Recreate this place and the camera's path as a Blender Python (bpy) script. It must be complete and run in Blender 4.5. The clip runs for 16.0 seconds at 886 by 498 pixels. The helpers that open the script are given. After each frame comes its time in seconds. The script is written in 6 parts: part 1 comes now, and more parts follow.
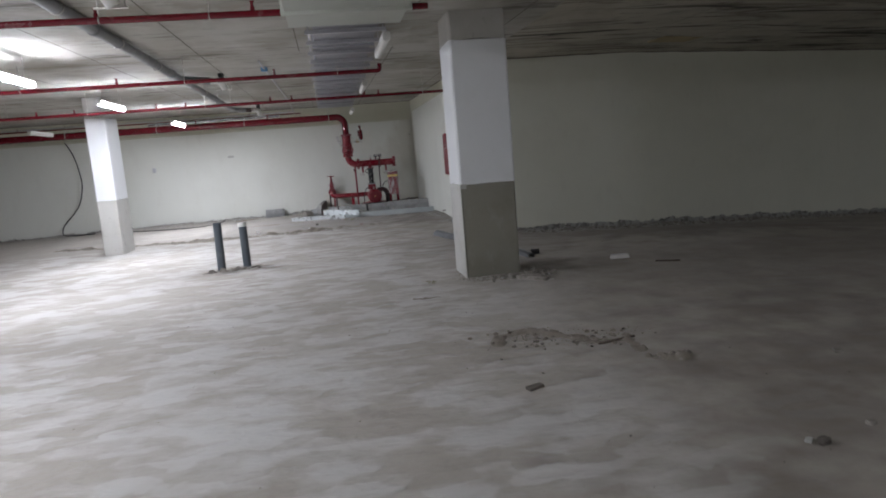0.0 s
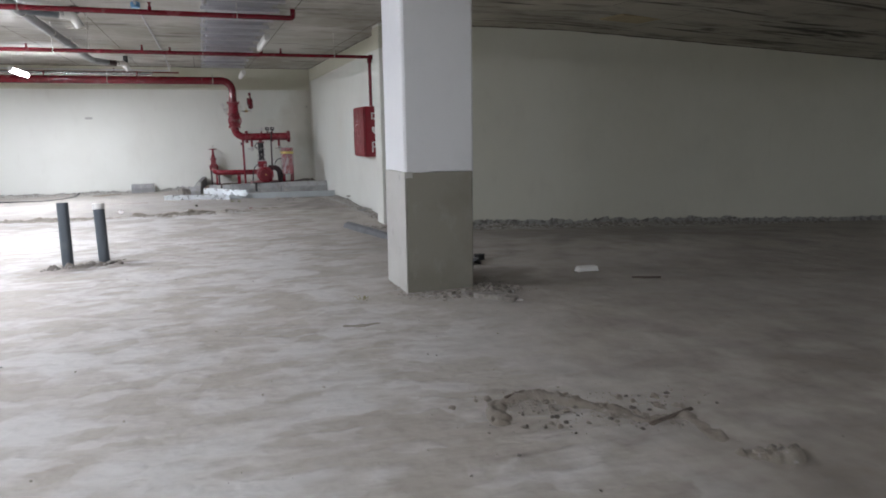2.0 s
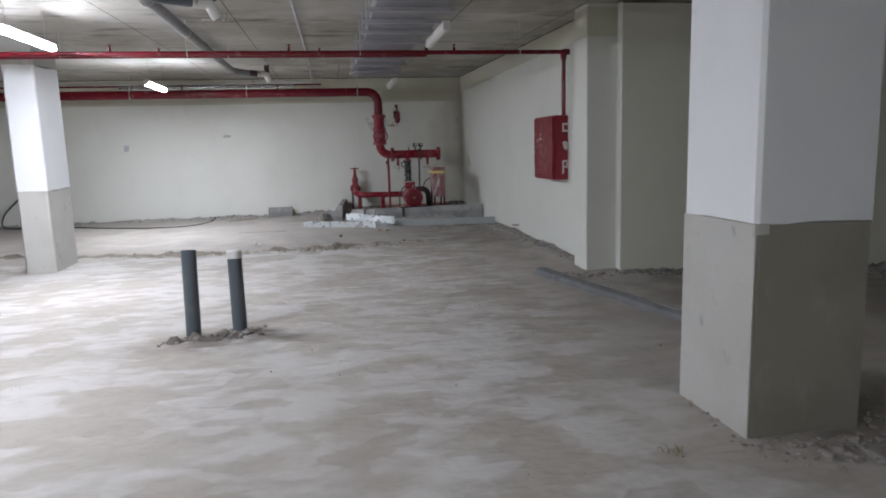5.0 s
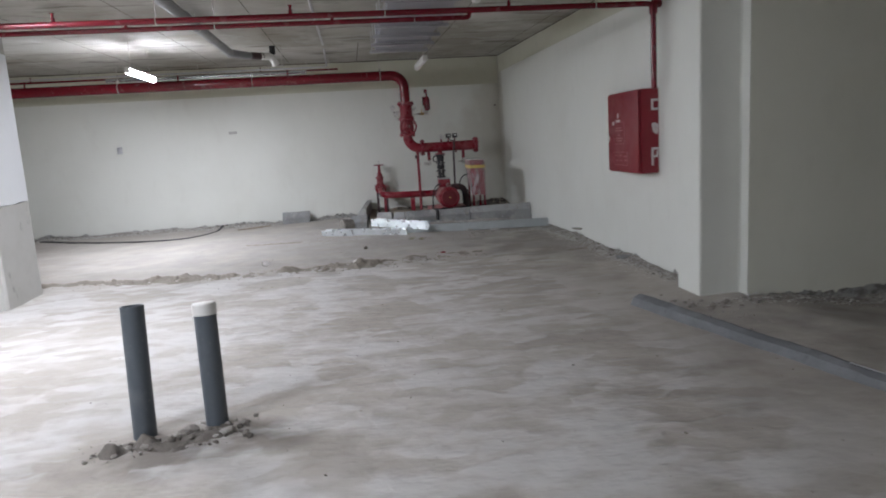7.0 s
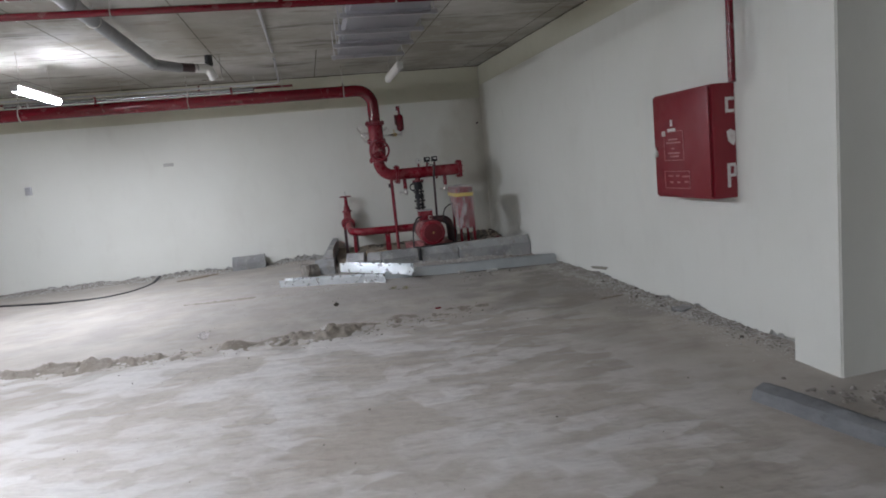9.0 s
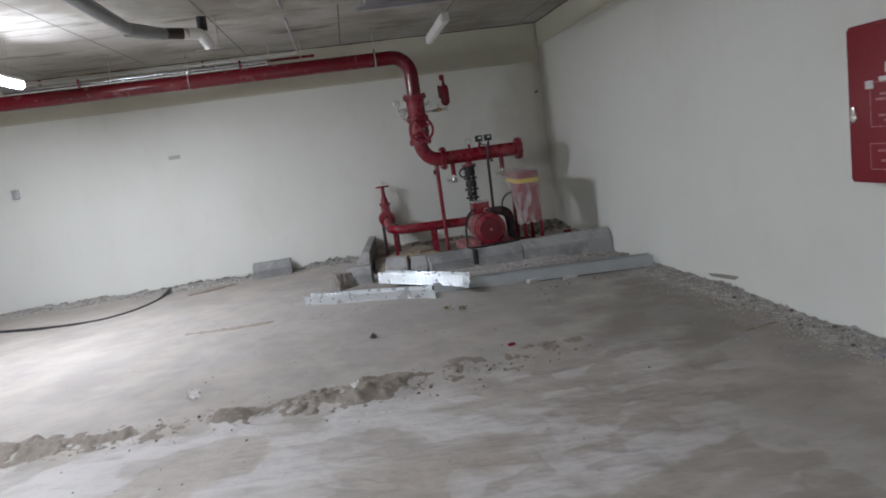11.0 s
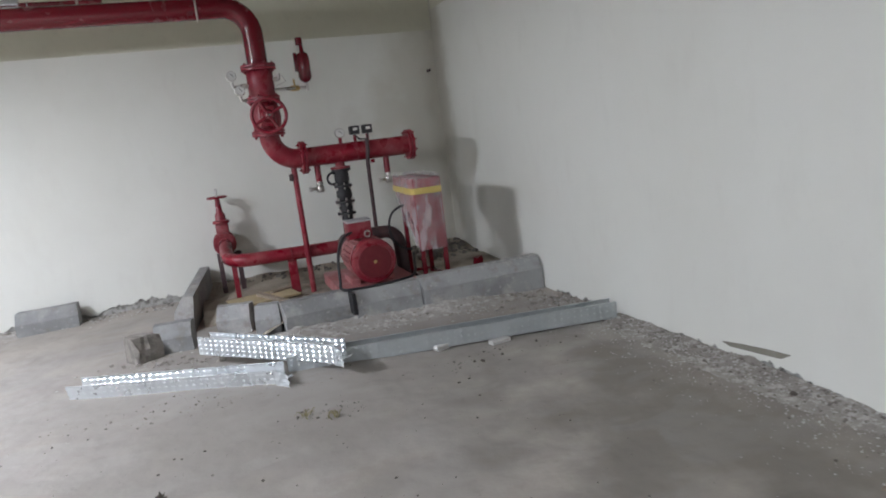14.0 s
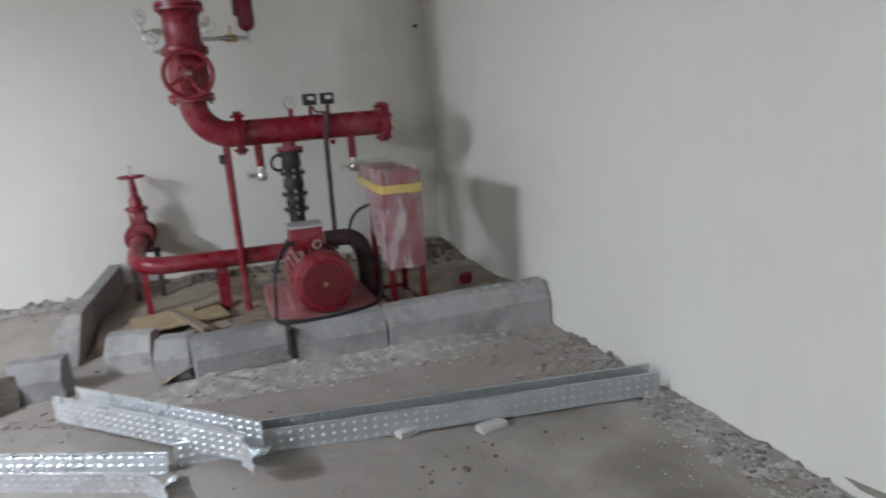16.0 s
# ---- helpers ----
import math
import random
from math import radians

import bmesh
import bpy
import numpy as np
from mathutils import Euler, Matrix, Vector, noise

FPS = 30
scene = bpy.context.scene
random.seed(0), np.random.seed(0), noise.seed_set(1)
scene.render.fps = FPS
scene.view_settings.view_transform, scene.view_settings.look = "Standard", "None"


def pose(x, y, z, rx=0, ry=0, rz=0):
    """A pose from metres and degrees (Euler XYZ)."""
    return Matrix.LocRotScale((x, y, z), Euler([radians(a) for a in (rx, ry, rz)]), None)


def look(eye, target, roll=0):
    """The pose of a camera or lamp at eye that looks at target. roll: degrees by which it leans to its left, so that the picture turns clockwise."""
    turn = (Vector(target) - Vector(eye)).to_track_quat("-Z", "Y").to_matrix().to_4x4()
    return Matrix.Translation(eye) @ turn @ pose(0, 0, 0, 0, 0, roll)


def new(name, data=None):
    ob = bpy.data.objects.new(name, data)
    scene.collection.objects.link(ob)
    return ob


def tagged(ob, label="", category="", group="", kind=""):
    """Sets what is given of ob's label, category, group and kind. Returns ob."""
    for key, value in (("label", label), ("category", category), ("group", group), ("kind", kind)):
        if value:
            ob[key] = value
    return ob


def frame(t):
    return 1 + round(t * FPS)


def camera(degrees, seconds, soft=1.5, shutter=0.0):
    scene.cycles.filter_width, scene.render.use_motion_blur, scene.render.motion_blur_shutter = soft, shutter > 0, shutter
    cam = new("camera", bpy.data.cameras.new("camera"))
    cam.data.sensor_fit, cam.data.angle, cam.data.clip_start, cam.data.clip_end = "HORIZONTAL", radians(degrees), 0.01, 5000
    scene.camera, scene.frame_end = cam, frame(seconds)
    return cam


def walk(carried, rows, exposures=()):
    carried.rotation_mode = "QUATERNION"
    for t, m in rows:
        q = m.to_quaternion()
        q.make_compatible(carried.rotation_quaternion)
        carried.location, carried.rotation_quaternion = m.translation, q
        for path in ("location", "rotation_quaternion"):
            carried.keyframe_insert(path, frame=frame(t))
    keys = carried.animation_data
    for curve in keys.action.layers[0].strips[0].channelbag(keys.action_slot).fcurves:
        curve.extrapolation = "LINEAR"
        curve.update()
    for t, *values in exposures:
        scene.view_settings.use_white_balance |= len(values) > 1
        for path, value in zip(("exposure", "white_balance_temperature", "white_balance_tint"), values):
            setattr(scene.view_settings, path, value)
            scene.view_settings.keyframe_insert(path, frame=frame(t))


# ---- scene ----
cam = camera(67.4, 16.0, 1.8, 0.35)
PATH = [
    (0, (-0.193, 0.217, 1.343), (0.123, 2.172, 1.063), -4.7),
    (0.5, (-0.235, 0.617, 1.383), (0.105, 2.566, 1.089), -1.7),
    (1, (-0.332, 1.099, 1.329), (-0.031, 3.043, 0.968), -2.2),
    (1.5, (-0.355, 1.479, 1.324), (0.104, 3.391, 0.961), -4.5),
    (2, (-0.359, 1.954, 1.334), (0.3, 3.81, 0.986), -0.9),
    (2.5, (-0.462, 2.388, 1.364), (0.12, 4.276, 1.049), -2.5),
    (3, (-0.535, 2.765, 1.367), (-0.121, 4.7, 1.078), -3.9),
    (3.5, (-0.568, 3.202, 1.369), (-0.326, 5.171, 1.116), -2.4),
    (4, (-0.678, 3.612, 1.379), (-0.367, 5.562, 1.06), -2.2),
    (6.5, (-0.689, 5.96, 1.389), (-0.362, 7.915, 1.121), -1.4),
    (7, (-0.653, 6.433, 1.375), (-0.4, 8.391, 1.055), -3.5),
    (7.5, (-0.71, 6.883, 1.361), (-0.599, 8.869, 1.157), -3.7),
    (8, (-0.694, 7.396, 1.373), (-0.351, 9.351, 1.124), -5.0),
    (10.5, (-0.628, 9.639, 1.396), (-0.251, 11.586, 1.137), -5.6),
    (11, (-0.53, 10.109, 1.435), (-0.291, 12.071, 1.131), -7.8),
    (11.5, (-0.582, 10.549, 1.446), (-0.277, 12.502, 1.143), -6.0),
    (12, (-0.469, 10.958, 1.416), (0.043, 12.868, 1.111), -7.5),
    (12.5, (-0.433, 11.356, 1.397), (-0.277, 13.327, 1.097), -8.8),
    (13, (-0.4, 11.758, 1.404), (0.195, 13.654, 1.172), -8.2),
    (13.5, (-0.245, 12.05, 1.394), (0.6, 13.84, 1.107), -9.6),
    (14, (-0.109, 12.46, 1.377), (0.496, 14.334, 1.025), -7.0),
    (14.5, (-0.063, 12.832, 1.429), (0.655, 14.651, 1.013), -6.2),
    (15, (0.15, 13.162, 1.419), (0.895, 14.962, 0.967), -6.5),
    (15.5, (0.266, 13.48, 1.429), (0.683, 15.397, 1.036), -4.2),
    (16, (0.404, 13.786, 1.455), (1.035, 15.627, 0.995), -4.0),
]
walk(cam, [(t, look(eye, target, roll)) for t, eye, target, roll in PATH],
     [(0, -0.04), (0.5, 0.2), (1, 0.06), (2, 0.48), (2.5, 0.45), (3, 0.2), (3.5, -0.06), (4, -0.05), (6.5, -0.08), (7, 0.02), (7.5, -0.2), (8, -0.02), (10.5, -0.02), (11, 0.03), (11.5, -0.06), (12, 0.27), (12.5, 0.08), (13, 0.43), (13.5, 0.66), (14, 0.6), (14.5, 0.86), (15, 0.83), (15.5, 0.5), (16, 0.68)])

# ---- light ----
world = bpy.data.worlds.new("world")
scene.world = world
world.use_nodes = True
world.node_tree.nodes["Background"].inputs[0].default_value = (0.75, 0.8, 0.85, 1)
world.node_tree.nodes["Background"].inputs[1].default_value = 0.02
LAMP = 115.0
LAMP_WATTS = 70.0
LAMP_COLOUR = (0.913, 0.957, 1.085)
# the last tube is an unseen lamp, added to brighten the bay
LIT_TUBES = [(-3.42, y, 2.52) for y in (16.35, 11.55, 8.1, 3.6, -0.9)] + [(8.8, -0.8, 2.35)]
TUBE_GAIN = (1.4, 1.1, 0.75, 0.75, 0.9, 2.0)  # tuned strength of each area lamp; the last belongs to the added tube
for spot, gain in zip(LIT_TUBES, TUBE_GAIN):
    light = bpy.data.lights.new("tube_glow", "AREA")
    light.shape, light.size, light.size_y, light.energy, light.color = "RECTANGLE", 0.06, 1.16, LAMP_WATTS * gain, LAMP_COLOUR
    new("tube_glow", light).matrix_basis = pose(spot[0], spot[1], spot[2] - 0.047)


# ---- materials ----
def mat(name, base, rough=0.6, metal=0.0, layers=(), bumps=(), random_amount=0.0, rough_var=0.0, warp=0.0, tints=()):
    """layers: (scale, detail, low, high, colour, strength, stretch); bumps: (scale, detail, strength, distance)."""
    m = bpy.data.materials.new(name)
    m.use_nodes = True
    nt = m.node_tree
    n, l = nt.nodes, nt.links
    bsdf = n["Principled BSDF"]
    bsdf.inputs["Roughness"].default_value = rough
    bsdf.inputs["Metallic"].default_value = metal
    geo = n.new("ShaderNodeNewGeometry")
    rgb = n.new("ShaderNodeRGB")
    rgb.outputs[0].default_value = (*base, 1)
    out = rgb.outputs[0]
    for i, (scale, detail, low, high, colour, strength, stretch) in enumerate(layers):
        mapping = n.new("ShaderNodeMapping")
        mapping.inputs["Scale"].default_value = stretch
        mapping.inputs["Location"].default_value = (3.7 * i, 1.3 * i, 5.1 * i)
        l.new(geo.outputs["Position"], mapping.inputs["Vector"])
        tex = n.new("ShaderNodeTexNoise")
        tex.inputs["Scale"].default_value = scale
        tex.inputs["Detail"].default_value = detail
        tex.inputs["Roughness"].default_value = 0.62
        tex.inputs["Distortion"].default_value = warp
        l.new(mapping.outputs[0], tex.inputs["Vector"])
        ramp = n.new("ShaderNodeMapRange")
        ramp.inputs["From Min"].default_value = low
        ramp.inputs["From Max"].default_value = high
        ramp.inputs["To Max"].default_value = strength
        l.new(tex.outputs["Fac"], ramp.inputs["Value"])
        mix = n.new("ShaderNodeMix")
        mix.data_type = "RGBA"
        l.new(ramp.outputs[0], mix.inputs[0])
        l.new(out, mix.inputs[6])
        mix.inputs[7].default_value = (*colour, 1)
        out = mix.outputs[2]
    for cx, cy, rx, ry, colour, strength in tints:
        # a patch of another colour with an uneven outline, such as floor dirt
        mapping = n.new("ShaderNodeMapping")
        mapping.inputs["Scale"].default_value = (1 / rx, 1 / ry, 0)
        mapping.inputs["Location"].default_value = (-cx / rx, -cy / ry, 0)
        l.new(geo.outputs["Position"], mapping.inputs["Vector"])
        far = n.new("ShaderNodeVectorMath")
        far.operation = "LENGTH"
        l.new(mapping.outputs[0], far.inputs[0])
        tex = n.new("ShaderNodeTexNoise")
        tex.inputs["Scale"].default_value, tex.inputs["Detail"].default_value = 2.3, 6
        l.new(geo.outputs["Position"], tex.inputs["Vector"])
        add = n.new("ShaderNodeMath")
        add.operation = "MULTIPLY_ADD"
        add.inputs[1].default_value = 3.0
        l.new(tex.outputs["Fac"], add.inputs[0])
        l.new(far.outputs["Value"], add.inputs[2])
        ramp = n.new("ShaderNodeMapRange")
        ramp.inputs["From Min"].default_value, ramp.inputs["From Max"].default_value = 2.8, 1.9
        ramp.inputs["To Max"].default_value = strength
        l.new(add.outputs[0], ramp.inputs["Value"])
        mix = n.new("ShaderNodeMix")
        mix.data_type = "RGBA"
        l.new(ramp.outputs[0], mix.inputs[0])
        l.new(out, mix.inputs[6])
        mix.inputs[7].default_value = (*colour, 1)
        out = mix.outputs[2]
    if random_amount:
        info = n.new("ShaderNodeObjectInfo")
        hsv = n.new("ShaderNodeHueSaturation")
        val = n.new("ShaderNodeMapRange")
        val.inputs["To Min"].default_value = 1 - random_amount
        val.inputs["To Max"].default_value = 1 + random_amount
        l.new(info.outputs["Random"], val.inputs["Value"])
        l.new(val.outputs[0], hsv.inputs["Value"])
        l.new(out, hsv.inputs["Color"])
        out = hsv.outputs[0]
    l.new(out, bsdf.inputs["Base Color"])
    if rough_var:
        tex = n.new("ShaderNodeTexNoise")
        tex.inputs["Scale"].default_value = 9
        tex.inputs["Detail"].default_value = 5
        l.new(geo.outputs["Position"], tex.inputs["Vector"])
        val = n.new("ShaderNodeMapRange")
        val.inputs["To Min"].default_value = max(0.03, rough - rough_var)
        val.inputs["To Max"].default_value = min(1, rough + rough_var)
        val.inputs["From Min"].default_value, val.inputs["From Max"].default_value = 0.3, 0.7
        l.new(tex.outputs["Fac"], val.inputs["Value"])
        l.new(val.outputs[0], bsdf.inputs["Roughness"])
    normal = None
    for scale, detail, strength, distance in bumps:
        tex = n.new("ShaderNodeTexNoise")
        tex.inputs["Scale"].default_value = scale
        tex.inputs["Detail"].default_value = detail
        l.new(geo.outputs["Position"], tex.inputs["Vector"])
        bump = n.new("ShaderNodeBump")
        bump.inputs["Strength"].default_value = strength
        bump.inputs["Distance"].default_value = distance
        l.new(tex.outputs["Fac"], bump.inputs["Height"])
        if normal:
            l.new(normal, bump.inputs["Normal"])
        normal = bump.outputs[0]
    if normal:
        l.new(normal, bsdf.inputs["Normal"])
    return m


ONE = (1, 1, 1)
# the last two just darken the floor beside the column and round the stubs
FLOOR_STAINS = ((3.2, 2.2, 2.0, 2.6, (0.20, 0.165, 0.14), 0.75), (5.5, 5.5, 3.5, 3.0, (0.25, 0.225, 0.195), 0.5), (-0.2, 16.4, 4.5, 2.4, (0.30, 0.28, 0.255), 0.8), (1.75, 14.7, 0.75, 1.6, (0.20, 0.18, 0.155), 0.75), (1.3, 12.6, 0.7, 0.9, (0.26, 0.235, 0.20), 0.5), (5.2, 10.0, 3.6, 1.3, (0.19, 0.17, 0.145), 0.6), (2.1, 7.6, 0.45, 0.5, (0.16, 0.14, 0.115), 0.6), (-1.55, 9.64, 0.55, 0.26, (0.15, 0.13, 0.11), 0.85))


def floor_material():
    """Trowelled screed: pale cement patches with square edges over a beige ground, smoother dusty floor past the broken screed edge and in the bay."""
    m = mat("dusty_concrete", (0.415, 0.382, 0.336), 0.85, layers=(
        (0.6, 4, 0.42, 0.64, (0.35, 0.315, 0.272), 0.7, ONE),
        (5.5, 4, 0.50, 0.66, (0.32, 0.285, 0.243), 0.4, (0.9, 1.3, 1)),
        (30, 3, 0.6, 0.75, (0.27, 0.24, 0.21), 0.2, ONE),
        (60, 3, 0.66, 0.74, (0.16, 0.14, 0.12), 0.4, ONE)),
        bumps=((3.2, 2, 0.5, 0.05), (8, 3, 0.35, 0.02), (24, 4, 0.22, 0.007), (70, 3, 0.2, 0.003)), warp=0.35, tints=FLOOR_STAINS)
    nt = m.node_tree
    n, l = nt.nodes, nt.links
    bsdf = n["Principled BSDF"]
    ground_colour = bsdf.inputs["Base Color"].links[0].from_socket
    ground_normal = bsdf.inputs["Normal"].links[0].from_socket
    geo = n.new("ShaderNodeNewGeometry")

    def value(kind, a, b=None, c=None):
        node = n.new("ShaderNodeMath")
        node.operation = kind
        for k, v in enumerate((a, b, c)):
            if v is None:
                continue
            if isinstance(v, (int, float)):
                node.inputs[k].default_value = v
            else:
                l.new(v, node.inputs[k])
        return node.outputs[0]

    def span(v, low, high, top=1.0):
        node = n.new("ShaderNodeMapRange")
        node.interpolation_type = "SMOOTHSTEP"
        node.inputs["From Min"].default_value, node.inputs["From Max"].default_value = low, high
        node.inputs["To Max"].default_value = top
        l.new(v, node.inputs["Value"])
        return node.outputs[0]

    def grain(vector, scale, detail, stretch=ONE):
        mapping = n.new("ShaderNodeMapping")
        mapping.inputs["Scale"].default_value = stretch
        l.new(vector, mapping.inputs["Vector"])
        tex = n.new("ShaderNodeTexNoise")
        tex.inputs["Scale"].default_value, tex.inputs["Detail"].default_value = scale, detail
        l.new(mapping.outputs[0], tex.inputs["Vector"])
        return tex

    wobble = grain(geo.outputs["Position"], 5.0, 2)
    shift = n.new("ShaderNodeVectorMath")
    shift.operation = "MULTIPLY_ADD"
    shift.inputs[1].default_value = (0.20, 0.16, 0)
    l.new(wobble.outputs["Color"], shift.inputs[0])
    l.new(geo.outputs["Position"], shift.inputs[2])

    def patches(scale, turn, stretch):
        mapping = n.new("ShaderNodeMapping")
        mapping.inputs["Rotation"].default_value = (0, 0, turn)
        mapping.inputs["Scale"].default_value = stretch
        l.new(shift.outputs[0], mapping.inputs["Vector"])
        tex = n.new("ShaderNodeTexVoronoi")
        tex.voronoi_dimensions, tex.feature, tex.distance = "2D", "SMOOTH_F1", "CHEBYCHEV"
        tex.inputs["Scale"].default_value = scale
        tex.inputs["Smoothness"].default_value = 0.3
        l.new(mapping.outputs[0], tex.inputs["Vector"])
        split = n.new("ShaderNodeSeparateColor")
        l.new(tex.outputs["Color"], split.inputs[0])
        return split.outputs[0]

    big, small = patches(2.3, 0.12, (1, 1.35, 1)), patches(5.2, -0.1, (0.8, 1.5, 1))
    cloud = grain(shift.outputs[0], 1.5, 5).outputs["Fac"]
    streak = grain(geo.outputs["Position"], 5.0, 3, (0.7, 1.5, 1)).outputs["Fac"]
    mixed = value("ADD", value("MULTIPLY_ADD", big, 0.26, value("MULTIPLY", small, 0.24)), value("MULTIPLY_ADD", cloud, 0.85, value("MULTIPLY", streak, 0.55)))
    place = n.new("ShaderNodeSeparateXYZ")
    l.new(geo.outputs["Position"], place.inputs[0])
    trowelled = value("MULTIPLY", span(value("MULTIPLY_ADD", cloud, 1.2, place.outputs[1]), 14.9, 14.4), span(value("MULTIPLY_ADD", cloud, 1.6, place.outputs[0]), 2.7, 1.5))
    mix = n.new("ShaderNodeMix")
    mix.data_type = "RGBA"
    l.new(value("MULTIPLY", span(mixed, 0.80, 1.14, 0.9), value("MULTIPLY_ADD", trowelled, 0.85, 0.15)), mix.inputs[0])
    l.new(ground_colour, mix.inputs[6])
    mix.inputs[7].default_value = (0.54, 0.525, 0.50, 1)
    l.new(mix.outputs[2], bsdf.inputs["Base Color"])
    bump = n.new("ShaderNodeBump")
    bump.inputs["Distance"].default_value = 0.045
    l.new(value("MULTIPLY_ADD", trowelled, 0.75, 0.15), bump.inputs["Strength"])
    l.new(value("ADD", value("MULTIPLY_ADD", big, 0.14, value("MULTIPLY", small, 0.12)), streak), bump.inputs["Height"])
    l.new(ground_normal, bump.inputs["Normal"])
    l.new(bump.outputs[0], bsdf.inputs["Normal"])
    return m


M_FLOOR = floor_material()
# turns darker and browner towards the north-east corner, at every height
M_WALL = mat("white_wall_paint", (0.74, 0.745, 0.69), 0.75, layers=(
    (0.8, 4, 0.45, 0.7, (0.68, 0.68, 0.62), 0.6, ONE),
    (5, 6, 0.55, 0.75, (0.66, 0.655, 0.60), 0.4, (1, 1, 0.4)),
    (30, 5, 0.6, 0.75, (0.7, 0.7, 0.65), 0.5, ONE)),
    bumps=((1.5, 4, 0.15, 0.02), (45, 6, 0.12, 0.003)), tints=((2.22, 19.38, 0.62, 0.22, (0.52, 0.49, 0.41), 0.5), (2.30, 19.30, 0.12, 0.26, (0.42, 0.40, 0.33), 0.4)))
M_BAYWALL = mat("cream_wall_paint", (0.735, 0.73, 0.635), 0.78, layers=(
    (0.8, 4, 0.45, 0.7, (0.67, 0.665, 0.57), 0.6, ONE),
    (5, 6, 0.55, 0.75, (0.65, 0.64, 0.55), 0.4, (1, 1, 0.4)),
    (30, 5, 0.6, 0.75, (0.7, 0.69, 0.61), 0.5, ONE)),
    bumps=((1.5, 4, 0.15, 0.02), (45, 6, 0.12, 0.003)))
M_BAND = mat("bare_putty", (0.60, 0.59, 0.48), 0.8, layers=(
    (1.2, 5, 0.45, 0.7, (0.54, 0.53, 0.42), 0.6, ONE), (9, 6, 0.55, 0.75, (0.5, 0.49, 0.4), 0.5, ONE)),
    bumps=((30, 6, 0.2, 0.004),))
M_COLPAINT = mat("column_white_paint", (0.78, 0.79, 0.80), 0.7, layers=(
    (2, 5, 0.5, 0.75, (0.70, 0.705, 0.71), 0.5, ONE), (26, 5, 0.6, 0.75, (0.72, 0.72, 0.72), 0.5, ONE)),
    bumps=((40, 6, 0.12, 0.003),))
M_SKIM = mat("pale_cement_skim", (0.50, 0.49, 0.46), 0.8, layers=(
    (2.2, 5, 0.45, 0.68, (0.43, 0.42, 0.385), 0.7, ONE), (9, 5, 0.62, 0.72, (0.24, 0.23, 0.21), 0.6, (1, 1, 0.6)), (50, 4, 0.6, 0.72, (0.38, 0.37, 0.34), 0.4, ONE)), bumps=((9, 6, 0.2, 0.008), (60, 5, 0.25, 0.003)))
M_CEMENT = mat("cement_render", (0.275, 0.26, 0.215), 0.85, layers=(
    (1.6, 5, 0.42, 0.65, (0.205, 0.19, 0.15), 0.7, ONE), (7, 6, 0.55, 0.75, (0.36, 0.345, 0.30), 0.6, (1, 1, 0.5)),
    (60, 4, 0.6, 0.72, (0.24, 0.23, 0.2), 0.5, ONE)), bumps=((9, 8, 0.3, 0.01), (60, 6, 0.3, 0.003)))
M_BASE = mat("rough_wall_base", (0.42, 0.415, 0.39), 0.9, layers=(
    (26, 6, 0.54, 0.66, (0.5, 0.49, 0.46), 0.6, ONE), (14, 6, 0.46, 0.6, (0.13, 0.12, 0.105), 0.75, ONE)),
    bumps=((18, 8, 0.9, 0.03), (60, 6, 0.6, 0.008)))
M_CEIL = mat("slab_concrete", (0.45, 0.435, 0.395), 0.85, layers=(
    (0.55, 6, 0.46, 0.60, (0.30, 0.275, 0.225), 0.8, ONE), (1.1, 5, 0.52, 0.64, (0.56, 0.55, 0.52), 0.7, (0.5, 1, 1)), (2.4, 7, 0.55, 0.72, (0.56, 0.55, 0.52), 0.6, (1, 0.5, 1)), (3.5, 7, 0.57, 0.68, (0.22, 0.195, 0.15), 0.6, (0.5, 1.5, 1)),
    (1.7, 9, 0.575, 0.68, (0.10, 0.09, 0.07), 0.75, (0.45, 1.6, 1)), (35, 5, 0.6, 0.75, (0.25, 0.235, 0.2), 0.5, ONE)),
    bumps=((3, 7, 0.35, 0.03), (40, 6, 0.25, 0.004)))
M_CEILOLD = mat("mouldy_slab_concrete", (0.46, 0.43, 0.36), 0.88, layers=(
    (0.6, 6, 0.45, 0.62, (0.33, 0.30, 0.24), 0.8, ONE), (2.4, 7, 0.55, 0.72, (0.56, 0.53, 0.46), 0.6, (0.4, 1.2, 1)),
    (1.3, 9, 0.52, 0.66, (0.10, 0.09, 0.07), 0.8, (0.4, 1.5, 1)), (3.2, 8, 0.60, 0.68, (0.05, 0.045, 0.036), 0.8, (0.3, 1.4, 1)),
    (0.9, 6, 0.55, 0.62, (0.035, 0.03, 0.024), 0.9, (0.3, 2.4, 1)), (35, 5, 0.6, 0.75, (0.2, 0.185, 0.15), 0.5, ONE)), bumps=((3, 8, 0.6, 0.05), (40, 6, 0.3, 0.005)), warp=1.0)
M_JOINT = mat("mouldy_joint", (0.09, 0.08, 0.06), 0.9, layers=((6, 6, 0.45, 0.62, (0.26, 0.24, 0.19), 0.8, ONE),), bumps=((30, 6, 0.5, 0.006),))
